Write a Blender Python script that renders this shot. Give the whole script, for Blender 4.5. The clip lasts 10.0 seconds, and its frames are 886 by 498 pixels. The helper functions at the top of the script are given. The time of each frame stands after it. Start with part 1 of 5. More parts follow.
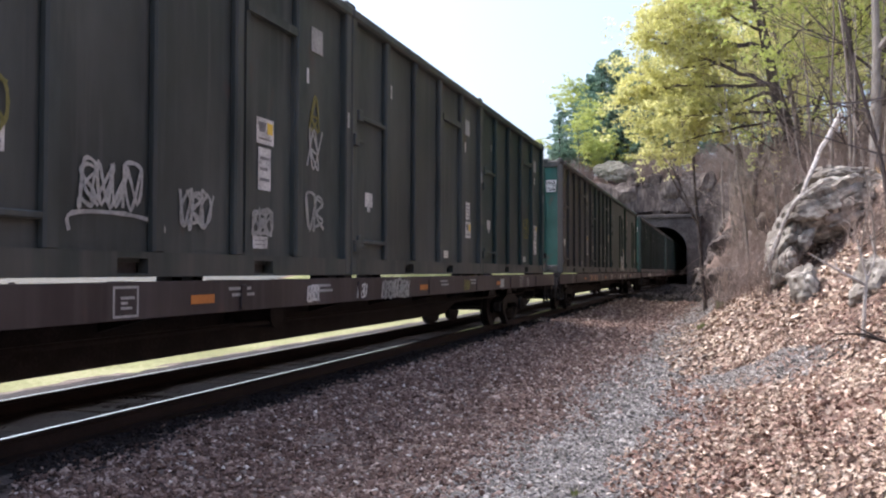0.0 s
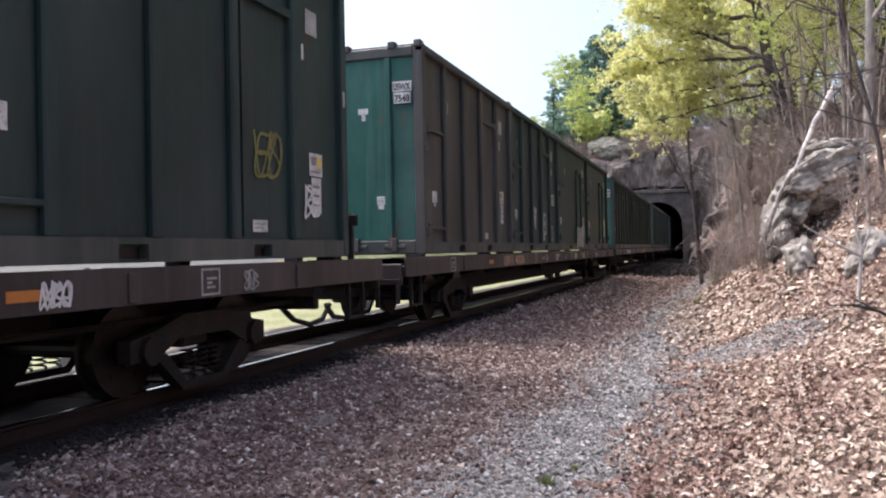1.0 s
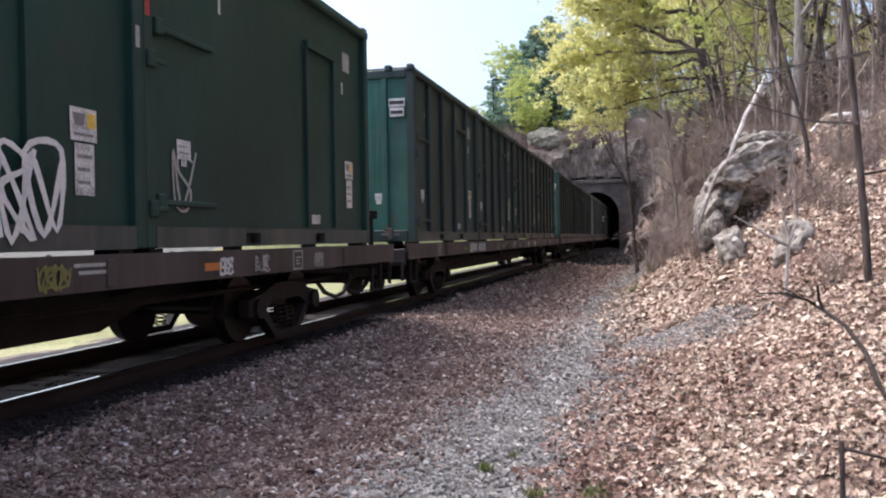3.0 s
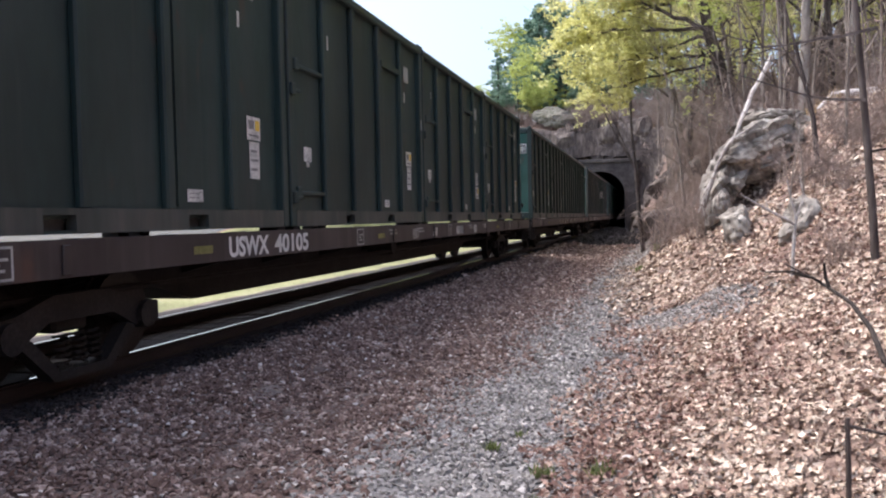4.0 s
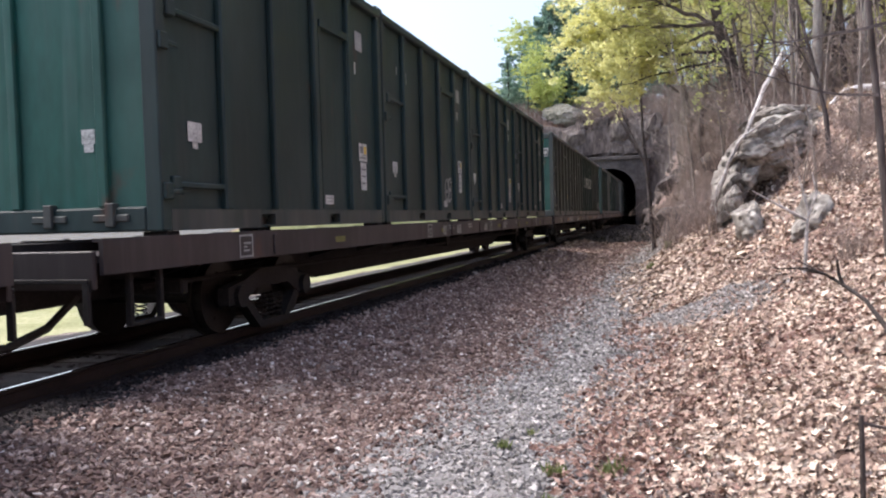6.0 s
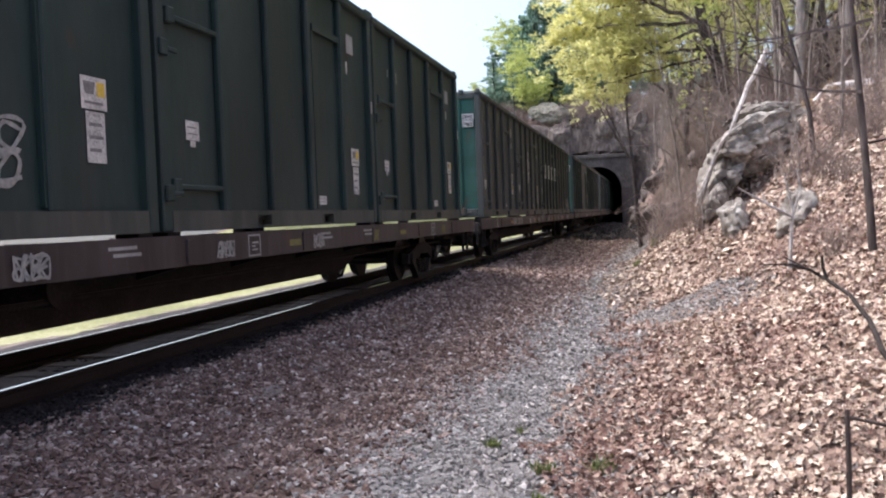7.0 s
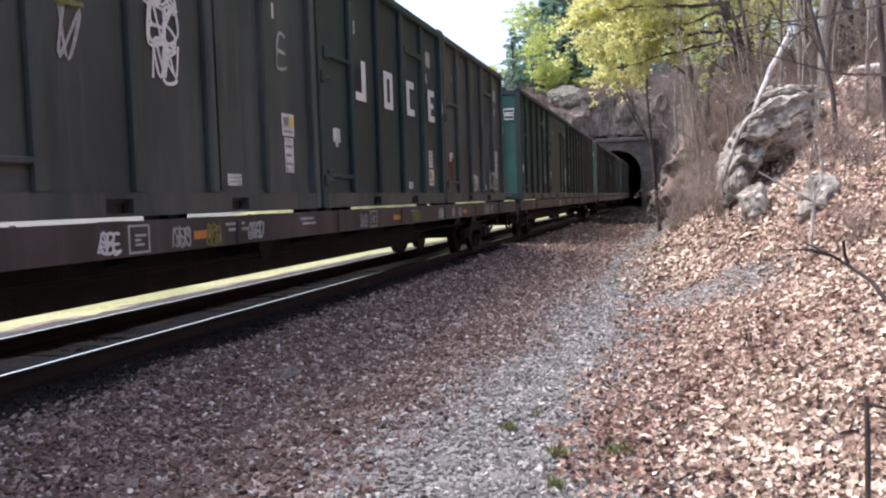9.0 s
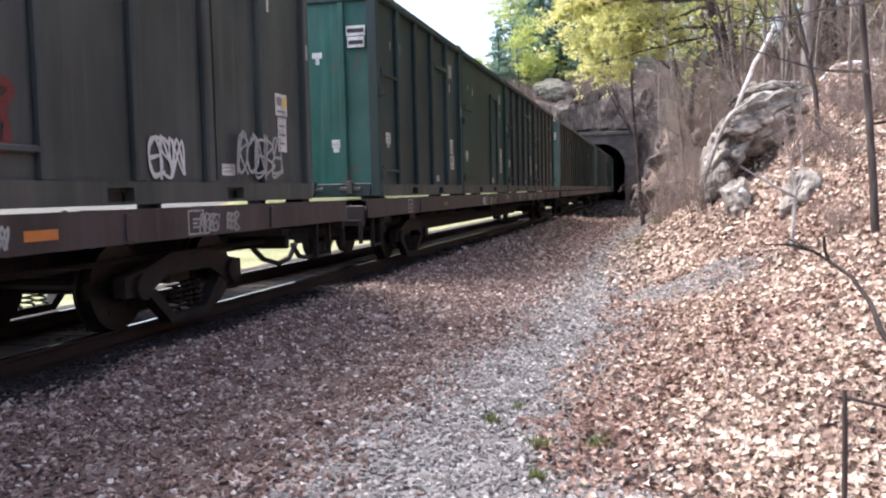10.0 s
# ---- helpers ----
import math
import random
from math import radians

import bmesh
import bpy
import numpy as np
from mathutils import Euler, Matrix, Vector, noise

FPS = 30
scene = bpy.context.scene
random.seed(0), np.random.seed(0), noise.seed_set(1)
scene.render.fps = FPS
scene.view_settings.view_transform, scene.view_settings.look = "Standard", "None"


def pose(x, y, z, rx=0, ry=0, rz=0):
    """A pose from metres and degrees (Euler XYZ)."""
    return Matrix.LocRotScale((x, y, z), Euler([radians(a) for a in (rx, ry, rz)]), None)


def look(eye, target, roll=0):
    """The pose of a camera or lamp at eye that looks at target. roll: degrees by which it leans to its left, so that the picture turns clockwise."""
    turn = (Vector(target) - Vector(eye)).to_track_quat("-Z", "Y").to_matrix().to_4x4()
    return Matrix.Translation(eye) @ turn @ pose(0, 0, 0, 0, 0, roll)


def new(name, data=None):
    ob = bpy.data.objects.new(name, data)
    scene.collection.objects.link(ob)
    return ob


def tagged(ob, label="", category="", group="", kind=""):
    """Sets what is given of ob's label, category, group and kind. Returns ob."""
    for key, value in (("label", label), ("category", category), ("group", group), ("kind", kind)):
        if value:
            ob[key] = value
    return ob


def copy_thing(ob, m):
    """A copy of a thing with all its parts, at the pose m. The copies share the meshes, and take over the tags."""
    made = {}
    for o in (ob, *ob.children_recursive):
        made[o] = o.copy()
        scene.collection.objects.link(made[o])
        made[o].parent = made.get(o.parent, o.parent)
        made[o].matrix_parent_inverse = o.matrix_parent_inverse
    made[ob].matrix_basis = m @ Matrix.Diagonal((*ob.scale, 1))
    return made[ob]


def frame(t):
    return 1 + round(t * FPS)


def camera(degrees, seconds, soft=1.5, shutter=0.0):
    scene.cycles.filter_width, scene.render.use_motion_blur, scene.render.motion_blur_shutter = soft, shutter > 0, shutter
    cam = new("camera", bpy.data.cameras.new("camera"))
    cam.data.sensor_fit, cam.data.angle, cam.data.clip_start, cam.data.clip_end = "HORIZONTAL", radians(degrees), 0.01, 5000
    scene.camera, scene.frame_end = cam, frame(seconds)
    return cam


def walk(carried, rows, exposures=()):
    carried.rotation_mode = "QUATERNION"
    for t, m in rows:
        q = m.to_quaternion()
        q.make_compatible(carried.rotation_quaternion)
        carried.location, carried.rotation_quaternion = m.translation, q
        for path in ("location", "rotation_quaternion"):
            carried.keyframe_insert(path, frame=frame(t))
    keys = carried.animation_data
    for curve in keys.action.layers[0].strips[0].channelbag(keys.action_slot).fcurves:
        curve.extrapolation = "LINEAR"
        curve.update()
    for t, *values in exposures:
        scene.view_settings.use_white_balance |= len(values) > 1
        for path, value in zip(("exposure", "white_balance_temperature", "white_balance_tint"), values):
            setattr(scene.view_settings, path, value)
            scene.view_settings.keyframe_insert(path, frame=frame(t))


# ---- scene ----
EYE = 1.6
cam = camera(56.3, 10.0, soft=2.1)
# seconds, yaw, pitch, roll of the hand-held camera, which stays on one spot
TURNS = [
    (0.0, 18.22, 1.51, -0.10),
    (0.5, 18.76, 3.52, 0.65),
    (1.0, 17.96, 0.10, 1.05),
    (1.5, 15.95, -1.18, 1.30),
    (2.0, 15.76, -1.44, 0.86),
    (2.5, 14.38, -0.70, 0.40),
    (3.8, 13.53, -1.70, 1.25),
    (4.0, 14.19, -2.08, 1.27),
    (4.5, 14.27, -1.89, 0.96),
    (5.0, 14.87, -2.03, 1.05),
    (5.5, 14.31, -1.89, 1.54),
    (5.7, 14.79, -2.26, 1.46),
    (6.8, 14.75, -1.87, 1.89),
    (7.0, 14.02, -2.25, 2.10),
    (7.5, 14.46, -1.68, 2.25),
    (8.0, 13.41, -3.11, 2.52),
    (8.5, 14.50, -2.87, 2.30),
    (9.0, 15.26, -3.37, 1.83),
    (9.5, 14.94, -2.92, 1.22),
    (10.0, 14.18, -3.96, 1.27)
]
walk(cam, [(t, pose(0, 0, EYE, 90 + p, r, y)) for t, y, p, r in TURNS],
     exposures=[(0.0, 0.78, 6050, 13), (1.5, 0.8, 6050, 13), (2.5, 0.72, 6050, 13), (4.5, 0.74, 6050, 13), (5.5, 0.8, 6050, 13), (7.5, 0.76, 6050, 13), (8.0, 0.74, 6050, 13), (9.0, 0.95, 6050, 13), (9.5, 1.22, 6050, 13), (10.0, 1.14, 6050, 13)])

# ---------------------------------------------------------------- light
SUN_ELEVATION, SUN_FROM = 60.0, (-1.0, 0.05)
sky_world = bpy.data.worlds.new("sky")
scene.world = sky_world
sky_world.use_nodes = True
wn = sky_world.node_tree
sky = wn.nodes.new("ShaderNodeTexSky")
sky.sky_type, sky.sun_disc = "NISHITA", False
sky.sun_elevation = radians(SUN_ELEVATION)
sky.sun_rotation = math.atan2(SUN_FROM[0], SUN_FROM[1])
sky.dust_density, sky.air_density, sky.ozone_density = 6.0, 1.0, 1.0
wn.links.new(sky.outputs[0], wn.nodes["Background"].inputs[0])
wn.nodes["Background"].inputs[1].default_value = 0.24
sun_data = bpy.data.lights.new("sun", "SUN")
sun_data.energy, sun_data.angle, sun_data.color = 1.7, radians(32), (1.0, 0.96, 0.92)
sun = new("sun", sun_data)
ce = math.cos(radians(SUN_ELEVATION))
sun.matrix_world = look(Vector((SUN_FROM[0] * ce, SUN_FROM[1] * ce, math.sin(radians(SUN_ELEVATION)))) * 60, (0, 0, 0))

# ---------------------------------------------------------------- materials


def material(name, colours, scale=4.0, fine=40.0, rough=0.8, metal=0.0, bump=0.3, bump_scale=None, stretch=(1, 1, 1), spread=0.16, island=0.0, space="Object", spec=0.3):
    """Colours mixed by a broad and a fine noise, with bump from the fine one."""
    m = bpy.data.materials.new(name)
    m.use_nodes = True
    t = m.node_tree
    b = t.nodes["Principled BSDF"]
    b.inputs["Roughness"].default_value, b.inputs["Metallic"].default_value = rough, metal
    b.inputs["Specular IOR Level"].default_value = spec
    co = t.nodes.new("ShaderNodeTexCoord")
    mp = t.nodes.new("ShaderNodeMapping")
    mp.inputs["Scale"].default_value = stretch
    t.links.new(co.outputs[space], mp.inputs["Vector"])
    a = t.nodes.new("ShaderNodeTexNoise")
    a.inputs["Scale"].default_value, a.inputs["Detail"].default_value = scale, 6
    f = t.nodes.new("ShaderNodeTexNoise")
    f.inputs["Scale"].default_value, f.inputs["Detail"].default_value = fine, 4
    for n in (a, f):
        t.links.new(mp.outputs[0], n.inputs["Vector"])
    mix = t.nodes.new("ShaderNodeMath")
    mix.operation = "MULTIPLY_ADD"
    mix.inputs[1].default_value = 0.5
    t.links.new(f.outputs[0], mix.inputs[0])
    half = t.nodes.new("ShaderNodeMath")
    half.operation = "MULTIPLY"
    half.inputs[1].default_value = 0.5
    t.links.new(a.outputs[0], half.inputs[0])
    t.links.new(half.outputs[0], mix.inputs[2])
    value = mix.outputs[0]
    if island:
        g = t.nodes.new("ShaderNodeNewGeometry")
        im = t.nodes.new("ShaderNodeMath")
        im.operation = "MULTIPLY_ADD"
        im.inputs[1].default_value = island
        t.links.new(g.outputs["Random Per Island"], im.inputs[0])
        sh = t.nodes.new("ShaderNodeMath")
        sh.operation = "SUBTRACT"
        sh.inputs[1].default_value = island / 2
        t.links.new(mix.outputs[0], sh.inputs[0])
        t.links.new(sh.outputs[0], im.inputs[2])
        value = im.outputs[0]
    r = t.nodes.new("ShaderNodeValToRGB")
    n = len(colours)
    lo, hi = 0.5 - spread - island / 2, 0.5 + spread + island / 2
    while len(r.color_ramp.elements) < n:
        r.color_ramp.elements.new(0.5)
    for i, c in enumerate(colours):
        r.color_ramp.elements[i].position = lo + (hi - lo) * i / max(1, n - 1)
        r.color_ramp.elements[i].color = (*c, 1)
    t.links.new(value, r.inputs[0])
    t.links.new(r.outputs[0], b.inputs["Base Color"])
    if bump:
        bp = t.nodes.new("ShaderNodeBump")
        bp.inputs["Strength"].default_value = bump
        bp.inputs["Distance"].default_value = 0.02
        t.links.new(value if not island else mix.outputs[0], bp.inputs["Height"])
        t.links.new(bp.outputs[0], b.inputs["Normal"])
    return m


def leafy(name, colours, glow=0.45):
    """Thin leaves that let light through."""
    m = material(name, colours, scale=0.8, fine=6, rough=0.6, bump=0, island=0.5, spread=0.1)
    t = m.node_tree
    b = t.nodes["Principled BSDF"]
    tr = t.nodes.new("ShaderNodeBsdfTranslucent")
    src = b.inputs["Base Color"].links[0].from_socket
    t.links.new(src, tr.inputs["Color"])
    mx = t.nodes.new("ShaderNodeMixShader")
    mx.inputs[0].default_value = glow
    t.links.new(b.outputs[0], mx.inputs[1])
    t.links.new(tr.outputs[0], mx.inputs[2])
    t.links.new(mx.outputs[0], t.nodes["Material Output"].inputs[0])
    return m


def paint(name, base, dirt, rust, streak=0.5):
    """Weathered box-car paint: paint, vertical dirt streaks and rust blooms."""
    m = material(name, [tuple(c * 0.7 for c in base), base, tuple(c * 1.25 for c in base)], scale=0.7, fine=9, rough=0.55, bump=0.12, stretch=(1, 1, 0.35), spread=0.2)
    t = m.node_tree
    b = t.nodes["Principled BSDF"]
    src = b.inputs["Base Color"].links[0].from_socket
    co = t.nodes.new("ShaderNodeTexCoord")

    def layer(src, colour, scale, stretch, lo, hi, amount):
        mp = t.nodes.new("ShaderNodeMapping")
        mp.inputs["Scale"].default_value = stretch
        t.links.new(co.outputs["Object"], mp.inputs["Vector"])
        n = t.nodes.new("ShaderNodeTexNoise")
        n.inputs["Scale"].default_value, n.inputs["Detail"].default_value = scale, 8
        t.links.new(mp.outputs[0], n.inputs["Vector"])
        mr = t.nodes.new("ShaderNodeMapRange")
        mr.inputs["From Min"].default_value, mr.inputs["From Max"].default_value = lo, hi
        mr.inputs["To Max"].default_value = amount
        t.links.new(n.outputs[0], mr.inputs["Value"])
        mx = t.nodes.new("ShaderNodeMix")
        mx.data_type = "RGBA"
        t.links.new(mr.outputs[0], mx.inputs["Factor"])
        t.links.new(src, mx.inputs["A"])
        mx.inputs["B"].default_value = (*colour, 1)
        return mx.outputs["Result"]
    src = layer(src, dirt, 1.6, (1, 1, 0.12), 0.42, 0.75, streak)
    src = layer(src, tuple(c * 0.45 for c in base), 0.5, (1, 1, 0.8), 0.45, 0.62, 0.55)
    src = layer(src, dirt, 7.0, (1, 1, 0.06), 0.52, 0.7, streak * 0.6)
    src = layer(src, rust, 2.3, (1, 1, 0.5), 0.64, 0.74, 0.7)
    t.links.new(src, b.inputs["Base Color"])
    return m


GREEN_A = paint("green_paint", (0.019, 0.041, 0.039), (0.052, 0.056, 0.053), (0.07, 0.035, 0.025))
GREEN_B = paint("dusty_green_paint", (0.046, 0.059, 0.056), (0.095, 0.1, 0.095), (0.09, 0.06, 0.05), 0.8)
GREEN_D = paint("rust_stained_paint", (0.044, 0.05, 0.047), (0.1, 0.09, 0.083), (0.13, 0.075, 0.06), 0.9)
DUST_RAIL = paint("dusty_rail_paint", (0.045, 0.058, 0.053), (0.1, 0.095, 0.086), (0.11, 0.065, 0.05), 0.9)
END_TEAL = paint("end_teal_paint", (0.016, 0.094, 0.073), (0.08, 0.13, 0.113), (0.11, 0.06, 0.045), 0.6)
GREEN_C = paint("deep_green_paint", (0.012, 0.045, 0.035), (0.035, 0.045, 0.038), (0.05, 0.03, 0.02), 0.35)
DECK = paint("brown_car_paint", (0.042, 0.034, 0.034), (0.08, 0.07, 0.068), (0.085, 0.046, 0.034), 0.7)
GRIME = material("grimy_steel", [(0.006, 0.005, 0.005), (0.012, 0.0105, 0.01), (0.026, 0.023, 0.022)], scale=3, fine=30, rough=0.75)
WHEEL = material("wheel_steel", [(0.012, 0.011, 0.01), (0.026, 0.022, 0.021)], scale=3, fine=30, rough=0.5, metal=0.6)
RAIL = material("rusty_rail_steel", [(0.014, 0.01, 0.009), (0.03, 0.02, 0.017)], scale=3, fine=40, rough=0.7, metal=0.3)
SHINE = material("polished_rail_head", [(0.55, 0.55, 0.56), (0.7, 0.7, 0.7)], scale=2, fine=30, rough=0.07, metal=1.0, bump=0.0)
TIE = material("creosoted_wood", [(0.015, 0.012, 0.01), (0.04, 0.032, 0.027)], scale=4, fine=30, rough=0.9, stretch=(0.3, 3, 3))
FADED = material("faded_print", [(0.1, 0.1, 0.1), (0.3, 0.3, 0.29)], scale=9, fine=60, rough=0.7, bump=0)
WHITE = material("white_sticker", [(0.22, 0.22, 0.21), (0.5, 0.51, 0.49), (0.68, 0.69, 0.66)], scale=5, fine=40, rough=0.6, bump=0.05)
YELLOW = material("yellow_sticker", [(0.6, 0.42, 0.06), (0.75, 0.55, 0.1)], scale=5, fine=40, rough=0.6, bump=0.05)
ORANGE = material("orange_reflector", [(0.4, 0.14, 0.03), (0.5, 0.2, 0.05)], scale=5, fine=40, rough=0.5, bump=0.05)
RED = material("faded_red_paint", [(0.07, 0.02, 0.02), (0.16, 0.04, 0.035)], scale=5, fine=40, rough=0.6, bump=0.05)
REDLINE = material("red_stripe_paint", [(0.25, 0.03, 0.03), (0.35, 0.06, 0.05)], scale=5, fine=40, rough=0.6, bump=0)
INK = material("dark_ink", [(0.02, 0.02, 0.02), (0.05, 0.05, 0.05)], scale=5, fine=40, rough=0.7, bump=0)
SPRAY = material("grey_spray_paint", [(0.2, 0.21, 0.2), (0.42, 0.43, 0.41)], scale=3, fine=25, rough=0.7, bump=0)
SPRAY_W = material("white_spray_paint", [(0.5, 0.52, 0.5), (0.7, 0.71, 0.69)], scale=3, fine=25, rough=0.7, bump=0)
SPRAY_Y = material("olive_spray_paint", [(0.12, 0.12, 0.04), (0.24, 0.23, 0.08)], scale=3, fine=25, rough=0.7, bump=0)
# oil-dark stone, deepened further so its colour holds the shade under the train
DARKBALLAST = material("shaded_oily_ballast", [(0.007, 0.006, 0.006), (0.018, 0.014, 0.014), (0.045, 0.037, 0.035)], scale=2.5, fine=38, rough=0.9, bump=0.9, island=0.5, spread=0.13)
GRAVEL = material("gravel_bed", [(0.05, 0.036, 0.031), (0.11, 0.083, 0.071), (0.21, 0.178, 0.16)], scale=2.5, fine=38, rough=0.95, bump=0.9, spread=0.13)
STONE = material("crushed_stone", [(0.06, 0.037, 0.03), (0.122, 0.079, 0.064), (0.182, 0.124, 0.104), (0.46, 0.38, 0.33)], scale=3, fine=60, rough=0.95, bump=0.3, island=0.8, spread=0.12)
GREYBED = material("grey_gravel_bed", [(0.1, 0.093, 0.088), (0.19, 0.178, 0.168), (0.3, 0.283, 0.27)], scale=2.5, fine=45, rough=0.95, bump=0.9, spread=0.13)
GREYSTONE = material("grey_gravel", [(0.095, 0.086, 0.078), (0.185, 0.17, 0.157), (0.25, 0.234, 0.218), (0.52, 0.49, 0.455)], scale=3, fine=60, rough=0.95, bump=0.3, island=0.8, spread=0.12)
WHITESTONE = material("pale_stone", [(0.4, 0.36, 0.33), (0.64, 0.59, 0.54)], scale=8, fine=60, rough=0.9)
LITTER = material("leaf_soil", [(0.07, 0.045, 0.036), (0.15, 0.1, 0.08), (0.26, 0.19, 0.15)], scale=1.2, fine=16, rough=0.95, bump=0.8, spread=0.14)
LEAF = material("dry_oak_leaf", [(0.1, 0.06, 0.047), (0.35, 0.255, 0.195), (0.8, 0.7, 0.57)], scale=0.6, fine=5, rough=0.8, bump=0.1, island=0.75, spread=0.12)
RUSSET = material("russet_oak_leaf", [(0.07, 0.035, 0.028), (0.22, 0.13, 0.1), (0.52, 0.38, 0.3)], scale=0.6, fine=5, rough=0.8, bump=0.1, island=0.75, spread=0.12)
GRASS = material("spring_grass", [(0.12, 0.125, 0.05), (0.19, 0.195, 0.085), (0.3, 0.295, 0.17)], scale=0.6, fine=12, rough=0.9, bump=0.5)
ROCK = material("weathered_rock", [(0.06, 0.048, 0.04), (0.2, 0.18, 0.155), (0.42, 0.4, 0.355)], scale=1.4, fine=9, rough=0.9, bump=0.9, stretch=(1, 1, 0.6), spread=0.17)
SHOULDER = material("mossy_shoulder_rock", [(0.06, 0.058, 0.045), (0.16, 0.155, 0.12), (0.3, 0.28, 0.24)], scale=0.5, fine=4, rough=0.95, bump=0.9, spread=0.16)
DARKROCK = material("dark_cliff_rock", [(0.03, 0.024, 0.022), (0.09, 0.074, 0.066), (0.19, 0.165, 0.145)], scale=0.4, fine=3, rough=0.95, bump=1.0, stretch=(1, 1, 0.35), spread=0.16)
MASONRY = material("tunnel_stone", [(0.03, 0.027, 0.026), (0.068, 0.061, 0.058), (0.115, 0.105, 0.1)], scale=0.8, fine=7, rough=0.95, bump=0.6)
SOOT = material("sooty_lining", [(0.015, 0.013, 0.012), (0.05, 0.045, 0.04)], scale=0.6, fine=6, rough=0.95)
BARK = material("grey_brown_bark", [(0.03, 0.024, 0.021), (0.07, 0.056, 0.05), (0.13, 0.11, 0.1)], scale=2.5, fine=14, rough=0.95, bump=0.8, stretch=(1, 1, 0.25))
MIDBARK = material("weathered_grey_bark", [(0.07, 0.058, 0.05), (0.19, 0.16, 0.135), (0.32, 0.28, 0.24)], scale=2.5, fine=14, rough=0.95, bump=0.8, stretch=(1, 1, 0.25))
PALEBARK = material("pale_bark", [(0.17, 0.15, 0.13), (0.36, 0.33, 0.3)], scale=2.5, fine=14, rough=0.95, bump=0.6, stretch=(1, 1, 0.25))
DEADWOOD = material("bleached_deadwood", [(0.2, 0.175, 0.155), (0.4, 0.37, 0.34), (0.55, 0.52, 0.49)], scale=3, fine=20, rough=0.9, bump=0.5)
DARKBARK = material("dark_brown_bark", [(0.015, 0.012, 0.01), (0.045, 0.035, 0.03)], scale=3, fine=20, rough=0.9, bump=0.4)
TWIG = material("brown_twigs", [(0.14, 0.106, 0.09), (0.28, 0.222, 0.192)], scale=3, fine=20, rough=0.9, bump=0, island=0.4)
YLEAF = leafy("yellow_green_leaves", [(0.46, 0.45, 0.14), (0.64, 0.63, 0.26), (0.77, 0.76, 0.42)], 0.55)
GLEAF = leafy("fresh_green_leaves", [(0.3, 0.36, 0.09), (0.46, 0.52, 0.16), (0.58, 0.62, 0.26)], 0.5)
WEED = leafy("dull_weed_green", [(0.09, 0.12, 0.035), (0.16, 0.19, 0.07), (0.26, 0.27, 0.13)])
NEEDLE = leafy("pine_needles", [(0.1, 0.19, 0.14), (0.22, 0.34, 0.26), (0.36, 0.48, 0.36)], 0.5)
RUSTY = material("rust_tinted_lettering", [(0.3, 0.17, 0.11), (0.45, 0.3, 0.22)], scale=3, fine=25, rough=0.7, bump=0)
STRAW = material("dry_straw", [(0.3, 0.2, 0.09), (0.5, 0.37, 0.2)], scale=1.5, fine=20, rough=0.9, bump=0, island=0.4)
# brown dirt darkened by colour for the shade of hill and trees
SHADED_PATH = material("shaded_dirt_path", [(0.02, 0.015, 0.014), (0.045, 0.036, 0.032), (0.085, 0.07, 0.062)], scale=1.2, fine=14, rough=0.95, bump=0.8, spread=0.14)
BIRCH = material("bleached_white_log", [(0.45, 0.43, 0.41), (0.75, 0.73, 0.7)], scale=3, fine=20, rough=0.9, bump=0.4)
# base colour raised to imitate white sky glare on the water
WATER = material("pale_glare_water", [(0.27, 0.3, 0.33), (0.33, 0.36, 0.39)], scale=0.1, fine=1, rough=0.08, bump=0.05, spec=0.5)

# ---------------------------------------------------------------- mesh helpers


def mesh_of(name, verts, faces, mats):
    me = bpy.data.meshes.new(name)
    me.from_pydata([tuple(v) for v in verts], [], faces)
    for m in (mats if isinstance(mats, (list, tuple)) else [mats]):
        me.materials.append(m)
    me.update()
    return me


def part(name, bm, mat, parent=None, label=""):
    """One mesh object from a bmesh, under a thing or under a part."""
    me = bpy.data.meshes.new(name)
    bmesh.ops.recalc_face_normals(bm, faces=bm.faces)
    bm.to_mesh(me)
    bm.free()
    me.materials.append(mat)
    ob = new(name, me)
    ob.parent = parent
    if label:
        ob["label"] = label
    return ob


def box(bm, x0, x1, y0, y1, z0, z1, bevel=0.0):
    r = bmesh.ops.create_cube(bm, size=1)
    bmesh.ops.scale(bm, vec=(abs(x1 - x0), abs(y1 - y0), abs(z1 - z0)), verts=r["verts"])
    bmesh.ops.translate(bm, vec=((x0 + x1) / 2, (y0 + y1) / 2, (z0 + z1) / 2), verts=r["verts"])
    if bevel:
        es = list({e for v in r["verts"] for e in v.link_edges})
        bmesh.ops.bevel(bm, geom=es, offset=bevel, segments=1, affect="EDGES")
    return bm


def boxes(*lots, bevel=0.0):
    bm = bmesh.new()
    for b in lots:
        box(bm, *b, bevel=bevel)
    return bm


def prism(bm, outline, axis_from, axis_to, axis="x"):
    """An outline of (a, b) pairs pushed along an axis: x takes (y, z), y takes (x, z)."""
    def at(s, a, b):
        return (s, a, b) if axis == "x" else (a, s, b)
    lo = [bm.verts.new(at(axis_from, a, b)) for a, b in outline]
    hi = [bm.verts.new(at(axis_to, a, b)) for a, b in outline]
    n = len(outline)
    for i in range(n):
        bm.faces.new((lo[i], lo[(i + 1) % n], hi[(i + 1) % n], hi[i]))
    bm.faces.new(lo)
    bm.faces.new(hi[::-1])
    return bm


